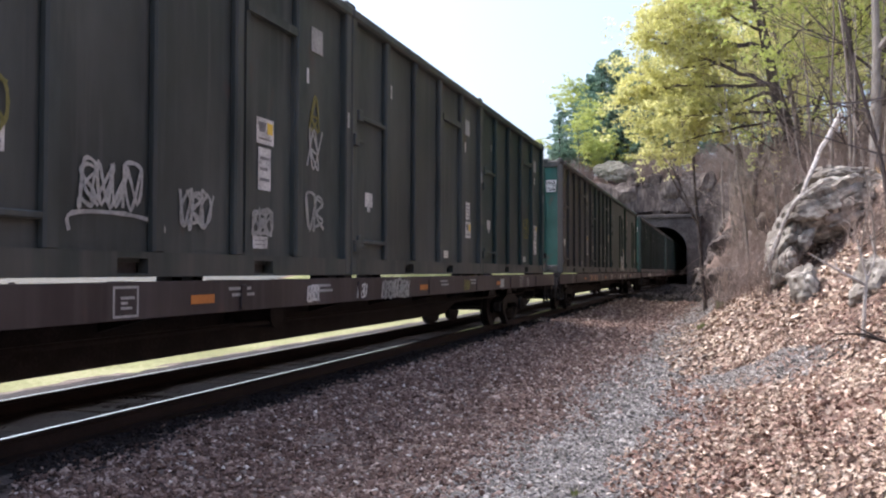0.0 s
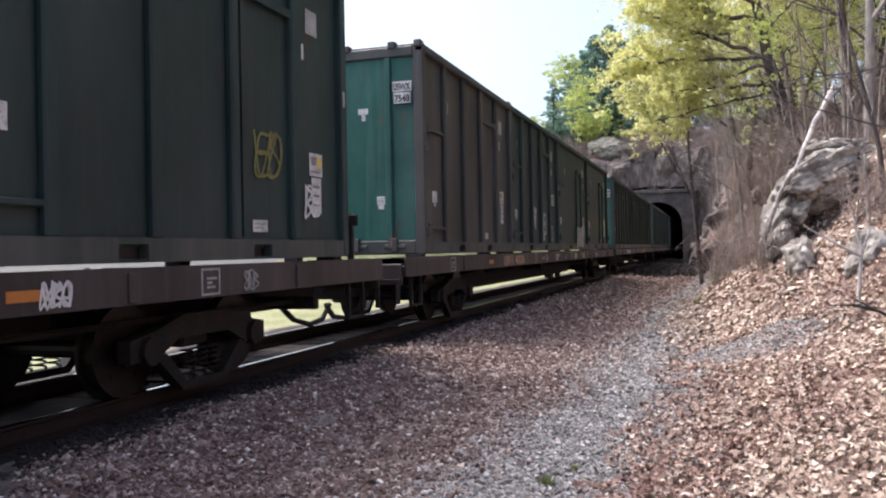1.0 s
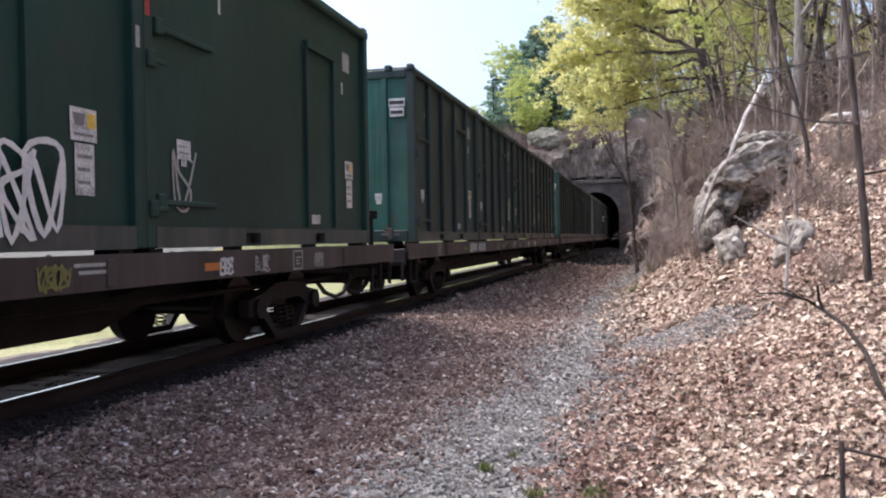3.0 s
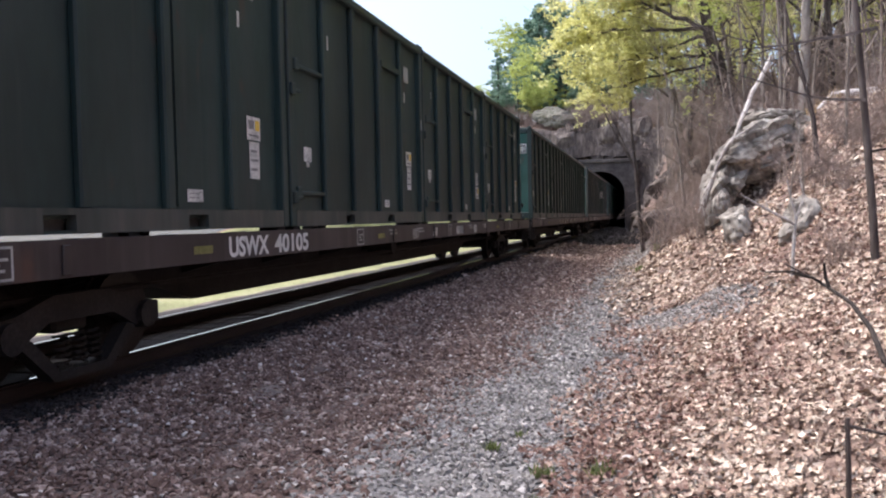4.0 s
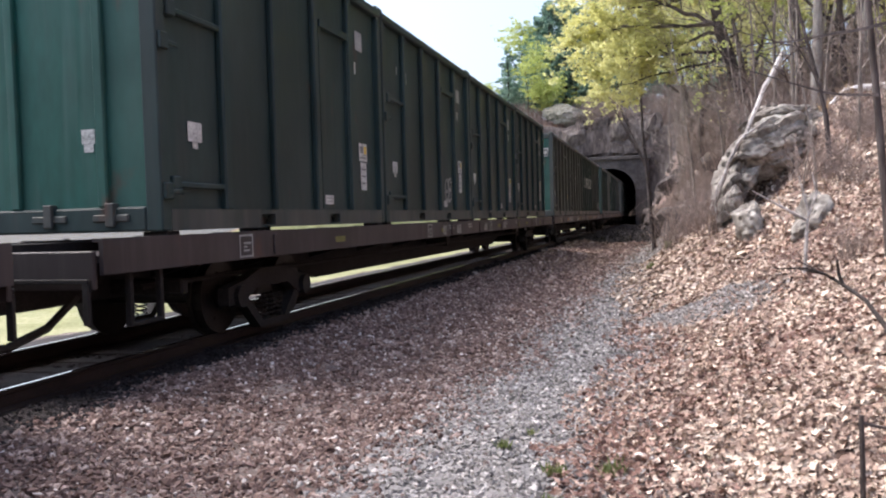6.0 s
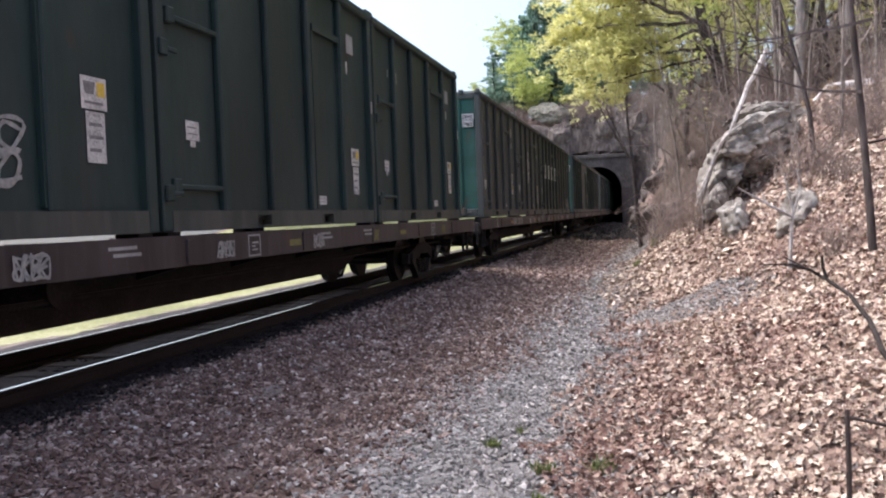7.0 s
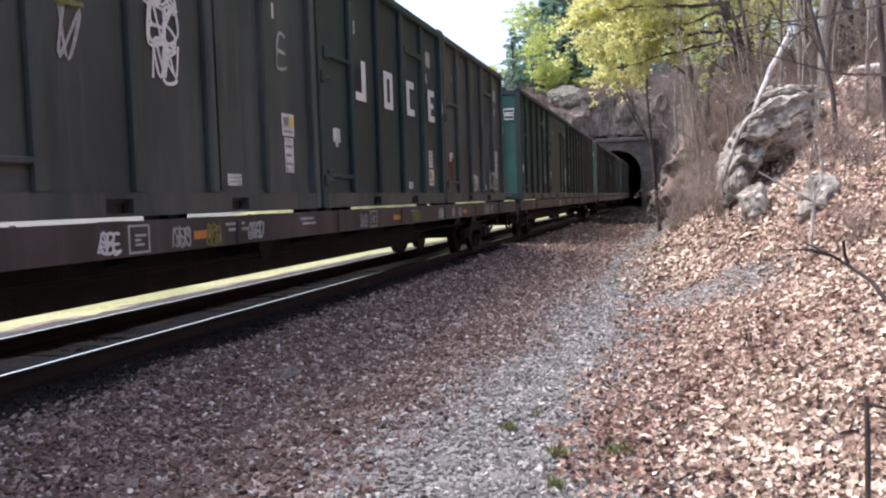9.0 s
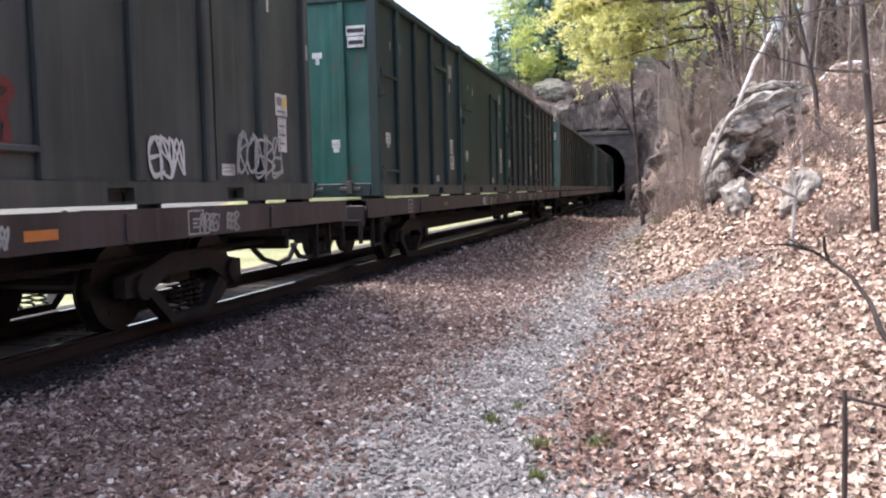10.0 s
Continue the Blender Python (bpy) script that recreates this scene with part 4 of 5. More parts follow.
            if ((d - 0.8) / 0.95) ** 2 + ((y - 11.2 + 0.95 * (d - 0.8)) / 0.9) ** 2 < rng.uniform(0.5, 1.1):
                continue
            if d < 0.25 and rng.random() > (d + 0.5) * 0.9 + 0.03:
                continue
            x = toe(y) + d + 0.25 * noise.noise((y * 0.9, 0, 2))
            if noise.noise((x * 1.6, y * 1.6, 6)) > 0.3 and rng.random() < 0.65:
                continue
            z = land(x, y)
            sx, sy = (land(x + 0.1, y) - z) / 0.1, (land(x, y + 0.1) - z) / 0.1
            lie = np.array(Vector((-sx, -sy, 1)).to_track_quat("Z", "Y").to_matrix())
            red = 0.22 + 0.5 * smooth((0.9 - d) / 1.0) + 0.55 * noise.noise((x * 0.8, y * 0.6, 14))
            (far_leaves if hi > 20 else russet if rng.random() < red else leaves).append((np.array((x, y, z + rng.uniform(0.0, 0.045))), lie @ turn_matrix(rng, 0.5), rng.uniform(r0, r1)))
    scatter_mesh("leaf_litter", shapes, leaves, LEAF, "thick litter of dry tan oak leaves on the bank", "dead leaves")
    scatter_mesh("russet_leaf_litter", shapes, russet, RUSSET, "darker russet oak leaves along the foot of the bank", "dead leaves")
    scatter_mesh("far_leaf_litter", far_shapes, far_leaves, LEAF, "dry tan leaves strewn over the upper bank", "dead leaves")
    # white stones at the foot of the bank
    for x, y, r in ((-0.16, 5.2, 0.05), (-0.1, 5.35, 0.035), (-0.66, 5.15, 0.03)):
        bm = bmesh.new()
        bmesh.ops.create_icosphere(bm, subdivisions=2, radius=r)
        for v in bm.verts:
            v.co *= 1 + 0.35 * noise.noise(v.co * 25)
            v.co.z *= 0.6
        ob = tagged(part("pale_stone", bm, WHITESTONE), "single pale stone among the leaves", "stone", "pale stones at the bank")
        ob.matrix_basis = pose(x, y, land(x, y) + r * 0.4)
    for x, y, s in ((-0.68, 5.03, 1.0), (-0.34, 5.05, 1.1), (-1.08, 5.5, 0.8), (-0.95, 5.9, 0.6), (-0.62, 4.4, 0.8), (0.15, 23.5, 2.5), (-0.3, 20.5, 2.0)):
        v, f = [], []
        for i in range(46):
            a, t = random.uniform(0, 6.3), random.uniform(0.2, 0.9)
            h = random.uniform(0.05, 0.1) * s
            b = Vector((random.gauss(0, 0.03), random.gauss(0, 0.03), 0)) * s
            tip = b + Vector((math.cos(a) * t * h, math.sin(a) * t * h, h))
            w = Vector((-math.sin(a), math.cos(a), 0)) * 0.006 * s
            n = len(v)
            v += [b - w, b + w, (b + tip) / 2 + w * 0.9 + Vector((0, 0, h * 0.1)), tip, (b + tip) / 2 - w * 0.9 + Vector((0, 0, h * 0.1))]
            f.append((n, n + 1, n + 2, n + 3, n + 4))
        ob = tagged(new("grass_tuft", mesh_of("grass_tuft", v, f, WEED)), "small bright green weed tuft in the gravel", "weed", "weed tufts on the path")
        ob.matrix_basis = pose(x, y, land(x, y))


# ---------------------------------------------------------------- rock


def rock_mass(name, centre, size, seed, mat, label, facets=9, detail=4, turn=0.0):
    """An angular mass: a ball cut by random planes and roughened."""
    rng = random.Random(seed)
    bm = bmesh.new()
    bmesh.ops.create_icosphere(bm, subdivisions=detail, radius=1.0)
    planes = []
    for _ in range(facets):
        n = Vector((rng.gauss(0, 1), rng.gauss(0, 1), rng.gauss(0, 0.8))).normalized()
        planes.append((n, rng.uniform(0.42, 0.78)))
    for v in bm.verts:
        for n, d in planes:
            over = v.co.dot(n) - d
            if over > 0:
                v.co -= n * over * 0.93
        p = v.co * 2.2 + Vector((seed, seed * 0.3, 0))
        v.co += v.co.normalized() * (0.12 * noise.noise(p * 1.7) - 0.13 * abs(noise.noise(p * 4)) + 0.05 * noise.noise(p * 9) + 0.03 * noise.noise(p * 18))
        v.co = Vector((v.co.x * size[0], v.co.y * size[1], v.co.z * size[2]))
    ob = tagged(part(name, bm, mat), label, "rock", "rocks of the bank")
    ob.data.polygons.foreach_set("use_smooth", [False] * len(ob.data.polygons))
    ob.matrix_basis = pose(*centre, 0, 0, turn)
    return ob


def bedded_rock(name, centre, size, seed, label, dip=(0, 0, 0), detail=5):
    """A weathered mass, rounded on top, with tilted beds, open joints and a smooth ice-worn skin."""
    rng = random.Random(seed)
    bm = bmesh.new()
    bmesh.ops.create_icosphere(bm, subdivisions=detail, radius=1.0)
    planes = [(Vector((rng.gauss(0, 1), rng.gauss(0, 1), rng.gauss(0, 0.7))).normalized(), rng.uniform(0.55, 0.85)) for _ in range(9)]
    off = Vector((seed * 1.7, seed * 0.6, seed * 0.9))
    for v in bm.verts:
        for n, d in planes:
            over = v.co.dot(n) - d
            if over > 0:
                v.co -= n * over * 0.82
        p = v.co.copy()
        d, cells = noise.voronoi(Vector((p.x * 1.35 + p.z * 0.5, p.y * 1.35, p.z * 2.6)) + off)
        joint = max(0.0, 1 - (d[1] - d[0]) * 7)
        push = 0.12 * noise.noise(p * 1.2 + off) + 0.2 * noise.noise(cells[0] * 3.7) - 0.09 * joint - 0.06 * abs(noise.noise(Vector((p.x * 2.5, p.y * 2.5, p.z * 6)) + off)) + 0.03 * noise.noise(p * 9 + off) + 0.015 * noise.noise(p * 21 + off)
        v.co += p.normalized() * push
        v.co = Vector((v.co.x * size[0], v.co.y * size[1], v.co.z * size[2]))
    ob = tagged(part(name, bm, ROCK), label, "rock", "rocks of the bank")
    ob.data.polygons.foreach_set("use_smooth", [False] * len(ob.data.polygons))
    ob.matrix_basis = pose(*centre, *dip)
    return ob


def build_rocks():
    grey = "pale grey weathered rock outcrop in the leafy bank"
    bedded_rock("rock_outcrop", (2.1, 17.9, 2.74), (0.95, 0.95, 0.62), 3, grey, (-14, -22, 10))
    bedded_rock("rock_outcrop", (2.36, 18.6, 3.35), (0.85, 0.8, 0.4), 8, grey, (-8, -14, -10))
    bedded_rock("rock_outcrop", (1.38, 17.9, 2.25), (0.36, 0.8, 0.85), 13, grey, (0, 20, 20))
    bedded_rock("rock_outcrop", (1.22, 17.5, 1.55), (0.3, 0.6, 0.6), 21, "narrow grey face at the foot of the outcrop", (0, 8, 0))
    bedded_rock("rock_outcrop", (2.95, 18.5, 3.2), (0.7, 0.7, 0.42), 29, "grey ledge of the outcrop under dry leaves", (-10, -10, 30))
    bedded_rock("boulder", (1.36, 14.5, 1.38), (0.31, 0.38, 0.42), 5, "grey boulder half buried in dry leaves", (0, -14, 0), 4)
    bedded_rock("boulder", (1.93, 11.9, 1.42), (0.26, 0.3, 0.4), 17, "pale grey boulder half buried in dry leaves", (0, 12, 30), 4)
    bedded_rock("boulder", (2.2, 12.6, 1.5), (0.26, 0.28, 0.2), 19, "grey boulder half buried in dry leaves", (0, 0, 70), 4)
    rng = random.Random(5)
    for i in range(26):
        y = rng.uniform(24, 95)
        x = toe(y) + rng.uniform(0.4, 3.6)
        s = rng.uniform(0.5, 1.3) * (1 + y / 90)
        rock_mass("ledge", (x, y, land(x, y) - s * 0.12), (s * 0.5, s * 0.8, s * 0.6), 40 + i, DARKROCK, "dark ledge of the rock cutting", 11, 3, rng.uniform(0, 90))
    for i in range(34):
        x = rng.uniform(-26, 4)
        if i < 12:
            x = rng.uniform(-11, -1)
        z = rng.uniform(8.6, 12.4) if -11 < x < -1.4 else rng.uniform(2, 12)
        s = rng.uniform(1.0, 2.3)
        rock_mass("cliff_block", (x, PORTAL_Y + 0.6 + rng.uniform(0.0, 0.8), z), (s, s * 0.55, s * 1.1), 90 + i, DARKROCK, "dark broken cliff rock above the tunnel", 11, 3)
    rock_mass("cliff_block", (-11.4, PORTAL_Y + 2.2, 13.5), (3.5, 1.9, 1.7), 201, SHOULDER, "pale rock shoulder above the tunnel", 12, 4)


# ---------------------------------------------------------------- trees
def grow(rng, start, way, length, radius, depth, wander, spread, up, twigs, tubes, tips, children=(3, 5), groups=None):
    """A limb with its side limbs, as polylines with radii."""
    n = max(4, int(5 + depth * 1.5))
    pts, p, d = [start.copy()], start.copy(), way.normalized()
    for i in range(n):
        d = (d + Vector((rng.gauss(0, wander), rng.gauss(0, wander), rng.gauss(0, wander) + up))).normalized()
        p = p + d * (length / n)
        pts.append(p.copy())
    tubes.append((pts, [max(0.004, radius * (1 - 0.8 * i / n)) for i in range(n + 1)]))
    if depth == 0:
        tips.append((pts[-1], d))
        tips.append((pts[n // 2], d))
        return
    for _ in range(rng.randint(*children)):
        k = rng.randint(int(n * (0.3 if depth < twigs else 0.38)), n)
        a = rng.uniform(0, 2 * math.pi)
        along = (pts[k] - pts[k - 1]).normalized()
        side = along.orthogonal().normalized()
        side = Matrix.Rotation(a, 3, along) @ side
        nd = along * (1 - spread) + side * spread
        mine = tubes
        if groups is not None:
            mine = []
            groups.append(mine)
        grow(rng, pts[k], nd, length * rng.uniform(0.4, 0.62), radius * (1 - 0.8 * k / n) * 0.6 + 0.003, depth - 1, wander, spread, up, twigs, mine, tips, children)
    tips.append((pts[-1], d))


def leaf_cloud(rng, spots, count, spread, size, flat=0.6):
    """Leaves as small bent quads, in sprays of a dozen round the spots."""
    v, f = [], []
    for p, d in spots:
        left = count
        while left > 0:
            hub = p + Vector((rng.gauss(0, spread), rng.gauss(0, spread), rng.gauss(0, spread * flat)))
            for _ in range(min(left, 12)):
                c = hub + Vector((rng.gauss(0, spread * 0.38), rng.gauss(0, spread * 0.38), rng.gauss(0, spread * 0.2)))
                s = size * rng.uniform(0.6, 1.3)
                a = Vector((rng.gauss(0, 1), rng.gauss(0, 1), rng.gauss(0, 0.7))).normalized()
                b = a.orthogonal().normalized()
                n = a.cross(b) * s * 0.25
                k = len(v)
                v += [c - a * s, c + b * s * 0.55 + n, c + a * s, c - b * s * 0.55 + n]
                f.append((k, k + 1, k + 2, k + 3))
            left -= 12
    return v, f


def twigs_off(rng, limb, radius, count, reach, tubes, tips):
    """Side twigs along a limb, each forked twice."""
    n = len(limb)
    for k in range(count):
        i = min(n - 2, int((0.22 + 0.78 * (k + rng.random()) / count) * (n - 1)))
        p = limb[i].lerp(limb[i + 1], rng.random())
        along = (limb[i + 1] - limb[i]).normalized()
        way = (along * 0.7 + Vector((rng.gauss(0, 0.6), rng.gauss(0, 0.8), rng.gauss(-0.02, 0.5)))).normalized()
        length = reach * rng.uniform(0.6, 1.25) * (1.15 - 0.4 * i / n)
        mid, end = p + way * length * 0.5 + Vector((0, 0, 0.06)), p + way * length
        r = radius * (1 - 0.75 * i / n) * 0.45 + 0.004
        tubes.append(([p, mid, end], [r, r * 0.65, 0.004]))
        tips.append((end, way))
        for base in (mid, end, p.lerp(mid, 0.6)):
            sub = (way + Vector((rng.gauss(0, 0.7), rng.gauss(0, 0.7), rng.gauss(0, 0.4)))).normalized() * length * rng.uniform(0.35, 0.6)
            tubes.append(([base, base + sub * 0.5 + Vector((0, 0, 0.03)), base + sub], [r * 0.5, r * 0.35, 0.003]))
            tips.append((base + sub, way))
            tips.append((base + sub * 0.55, way))


def build_maple():
    """The big maple that leans over the cutting, its limbs reaching out over the track side."""
    rng = random.Random(21)
    tree = tagged(empty("maple_tree"), "spreading maple with fresh yellow-green leaves on the bank", "tree", "trees on the hillside")
    trunk_line = [Vector(p) for p in ((3.1, 30, land(3.1, 30) - 0.3), (2.62, 30, 5.4), (2.22, 30, 6.9), (1.92, 30, 7.9), (1.72, 30, 9.1), (1.45, 30, 10.5), (1.12, 30, 11.9), (0.85, 30, 13.3), (0.6, 30, 14.8))]
    v, f = [], []
    tube(v, f, trunk_line, [0.24, 0.21, 0.2, 0.185, 0.165, 0.14, 0.11, 0.08, 0.04], 10)
    trunk = new("trunk", mesh_of("trunk", v, f, BARK))
    trunk.parent = tree
    trunk.data.polygons.foreach_set("use_smooth", [True] * len(trunk.data.polygons))
    # start on the trunk, two bends, tip; thickness; twigs; leaves at each twig end
    limbs = (((1.92, 30, 7.87), (0.48, 29.6, 8.45), (-1.08, 29.2, 9.3), (-2.3, 29.0, 9.7), 0.085, 15, 18),
             ((1.68, 30, 9.15), (-0.2, 30.4, 9.6), (-1.3, 30.7, 10.35), (-2.1, 31.0, 11.0), 0.09, 15, 18),
             ((2.16, 30, 6.95), (0.8, 29.7, 7.0), (-0.7, 29.5, 6.95), (-2.1, 29.3, 6.7), 0.06, 14, 16),
             ((1.9, 30, 7.95), (-0.4, 30.6, 8.2), (-1.7, 31.0, 8.4), (-2.7, 31.2, 8.2), 0.075, 16, 20),
             ((2.0, 30, 7.6), (0.3, 31.0, 7.7), (-1.2, 31.8, 7.6), (-2.5, 32.0, 7.3), 0.07, 15, 20),
             ((1.45, 30, 10.5), (0.2, 29.7, 11.2), (-0.9, 29.5, 11.6), (-1.8, 29.4, 11.9), 0.07, 15, 18),
             ((1.2, 30, 11.6), (0.4, 30.3, 12.4), (-0.5, 30.5, 12.9), (-1.2, 30.6, 13.2), 0.06, 13, 18),
             ((2.25, 30, 6.8), (0.9, 30.5, 6.5), (-0.8, 30.9, 6.5), (-2.1, 31.0, 6.0), 0.055, 13, 16),
             ((1.75, 30, 9.0), (0.3, 31.2, 9.2), (-1.2, 31.9, 9.2), (-2.4, 32.3, 9.0), 0.07, 15, 20),
             ((1.6, 30, 9.8), (0.4, 28.9, 10.2), (-0.6, 28.2, 10.4), (-1.5, 27.8, 10.3), 0.06, 13, 14),
             ((1.8, 30, 8.8), (2.5, 29.6, 9.4), (3.1, 29.3, 9.9), (3.8, 29.2, 10.3), 0.05, 10, 6),
             ((1.5, 30, 10.2), (2.2, 30.4, 10.9), (2.8, 30.8, 11.4), (3.5, 31.0, 11.8), 0.05, 11, 8),
             ((2.1, 30, 7.3), (2.7, 29.5, 7.7), (3.3, 29.0, 7.8), (4.0, 28.8, 7.7), 0.04, 8, 7),
             ((1.0, 30, 12.4), (1.6, 29.6, 13.0), (2.2, 29.4, 13.4), (2.9, 29.2, 13.6), 0.045, 10, 10))
    cv, cf = [], []
    for a, b, c, d, r, count, leaves in limbs:
        p = [Vector(q) for q in (a, b, c, d)]
        line = []
        for k in range(13):
            t = k / 12
            u = 1 - t
            q = p[0] * u ** 3 + p[1] * 3 * u * u * t + p[2] * 3 * u * t * t + p[3] * t ** 3
            line.append(q + Vector((0, rng.gauss(0, 0.05), rng.gauss(0, 0.05))) * (0 if k == 0 else 1))
        tubes, tips = [(line, [max(0.006, r * (1 - 0.85 * k / 12)) for k in range(13)])], []
        twigs_off(rng, line, r, count, 0.95, tubes, tips)
        v, f = [], []
        for pts, rr in tubes:
            tube(v, f, pts, rr, sides=6 if rr[0] > 0.03 else 3)
        limb = new("limb", mesh_of("limb", v, f, BARK))
        limb.parent = tree
        tips = [q for q in tips if q[0].x < 0.9 or rng.random() < 0.5]
        a_v, a_f = leaf_cloud(rng, tips, int(leaves * 1.9), 0.22, 0.07, 0.55)
        n = len(cv)
        cv += a_v
        cf += [tuple(i + n for i in q) for q in a_f]
    crown = new("crown", mesh_of("crown", cv, cf, YLEAF))
    crown.parent = tree


def make_tree(seed, height, radius, bark, lean=(0, 0), depth=3, spread=0.62, up=0.03, wander=0.12, leaves=None, leaf_count=0, leaf_size=0.12, leaf_spread=0.4, label="", children=(4, 6), name="tree", extra=(), prune=-99.0):
    rng = random.Random(seed)
    tubes, tips, groups = [], [], []
    grow(rng, Vector((0, 0, -0.3)), Vector((lean[0], lean[1], 1)), height, radius, depth, wander * 0.4, spread, up, depth, tubes, tips, children, groups)
    for start, way, length, r in extra:
        groups.append([])
        grow(rng, Vector(start), Vector(way), length, r, 2, wander, spread, 0.0, 2, groups[-1], tips, children)
    whole, groups = groups, []
    for g in whole:
        kept, joints = [], set()
        for i, (p, r) in enumerate(g):
            if min(q.x for q in p) > prune and (i == 0 or tuple(p[0]) in joints):
                kept.append((p, r))
                joints.update(tuple(q) for q in p)
        if kept:
            groups.append(kept)
    tips = [(p, d) for p, d in tips if p.x > prune]
    tree = empty(name)
    tagged(tree, label, "tree", "trees on the hillside")
    v, f = [], []
    tube(v, f, *tubes[0], sides=9)
    trunk = new("trunk", mesh_of("trunk", v, f, bark))
    trunk.parent = tree
    for p in trunk.data.polygons:
        p.use_smooth = True
    for group in groups:
        v, f = [], []
        for pts, rr in group:
            tube(v, f, pts, rr, sides=5 if rr[0] > 0.03 else 3)
        limb = new("limb", mesh_of("limb", v, f, bark))
        limb.parent = tree
    if leaves:
        v, f = leaf_cloud(rng, tips, leaf_count, leaf_spread, leaf_size)
        crown = new("crown", mesh_of("crown", v, f, leaves))
        crown.parent = tree
    return tree


def make_pine(seed, height, label):
    rng = random.Random(seed)
    tree = tagged(empty("pine_tree"), label, "tree", "pines above the tunnel")
    v, f = [], []
    tube(v, f, [Vector((0, 0, -0.5)), Vector((0.1, 0, height * 0.5)), Vector((0, 0.1, height))], [0.3, 0.2, 0.03], 8)
    trunk = new("trunk", mesh_of("trunk", v, f, BARK))
    trunk.parent = tree
    v, f, lv, lf = [], [], [], []
    z = height * 0.18
    while z < height * 0.99:
        u = (z / height - 0.18) / 0.82
        reach = height * 0.26 * (1 - u) ** 0.8 * rng.uniform(0.7, 1.15) + 0.35
        for k in range(rng.randint(4, 6)):
            a = rng.uniform(0, 6.28)
            r = reach * rng.uniform(0.6, 1.1)
            tip = Vector((math.cos(a) * r, math.sin(a) * r, z + r * rng.uniform(-0.05, 0.3)))
            tube(v, f, [Vector((0, 0, z)), tip * 0.5 + Vector((0, 0, z * 0.5 - 0.05)), tip], [0.05, 0.03, 0.012], 3)
            spots = [(Vector((0, 0, z)).lerp(tip, w), None) for w in np.linspace(0.3, 1.0, max(3, int(r * 2.0)))]
            a_v, a_f = leaf_cloud(rng, spots, 15, 0.3, 0.24, 0.45)
            b = len(lv)
            lv += a_v
            lf += [tuple(i + b for i in q) for q in a_f]
        z += height * rng.uniform(0.035, 0.06)
    limb = tagged(new("branch_whorl", mesh_of("branch_whorl", v, f, BARK)), kind="stuff")
    limb.parent = tree
    crown = new("crown", mesh_of("crown", lv, lf, NEEDLE))
    crown.parent = tree
    return tree


def make_bramble(seed, size, label, mat=None):
    rng = random.Random(seed)
    v, f = [], []
    for _ in range(62):
        a = rng.uniform(0, 6.28)
        b = Vector((rng.gauss(0, 0.3), rng.gauss(0, 0.3), -0.05)) * size
        out = Vector((math.cos(a), math.sin(a), 0)) * rng.uniform(0.2, 0.9) * size
        h = rng.uniform(0.4, 1.1) * size
        pts = [b, b + out * 0.3 + Vector((0, 0, h * 0.6)), b + out * 0.7 + Vector((rng.gauss(0, 0.08), rng.gauss(0, 0.08), h)), b + out * 1.1 + Vector((0, 0, h * rng.uniform(0.6, 1.1)))]
        tube(v, f, pts, [0.008 * size, 0.007 * size, 0.005 * size, 0.003], 3)
        for q in range(2):
            p = pts[rng.randint(1, 3)]
            e = p + Vector((rng.gauss(0, 0.2), rng.gauss(0, 0.2), rng.uniform(0.05, 0.3))) * size
            tube(v, f, [p, (p + e) / 2 + Vector((0, 0, 0.03)), e], [0.005 * size, 0.004 * size, 0.002], 3)
    return tagged(new("bramble_bush", mesh_of("bramble_bush", v, f, mat or TWIG)), label, "bush", "brambles on the bank")


def put(ob, x, y, sink=0.1, scale=1.0, turn=0.0):
    ob.matrix_basis = pose(x, y, land(x, y) - sink, 0, 0, turn)
    ob.scale = (scale,) * 3
    return ob


def copy_at(ob, x, y, sink, scale, turn):
    c = copy_thing(ob, pose(x, y, land(x, y) - sink, 0, 0, turn))
    c.scale = (scale,) * 3
    return c


def single_limb(name, strands, mat, label, category, sides=7):
    """A few tapered strands in world space as one thing."""
    v, f = [], []
    for pts, r0, r1 in strands:
        n = len(pts)
        tube(v, f, [Vector(p) for p in pts], [r0 + (r1 - r0) * i / (n - 1) for i in range(n)], sides)
    return tagged(new(name, mesh_of(name, v, f, mat)), label, category)


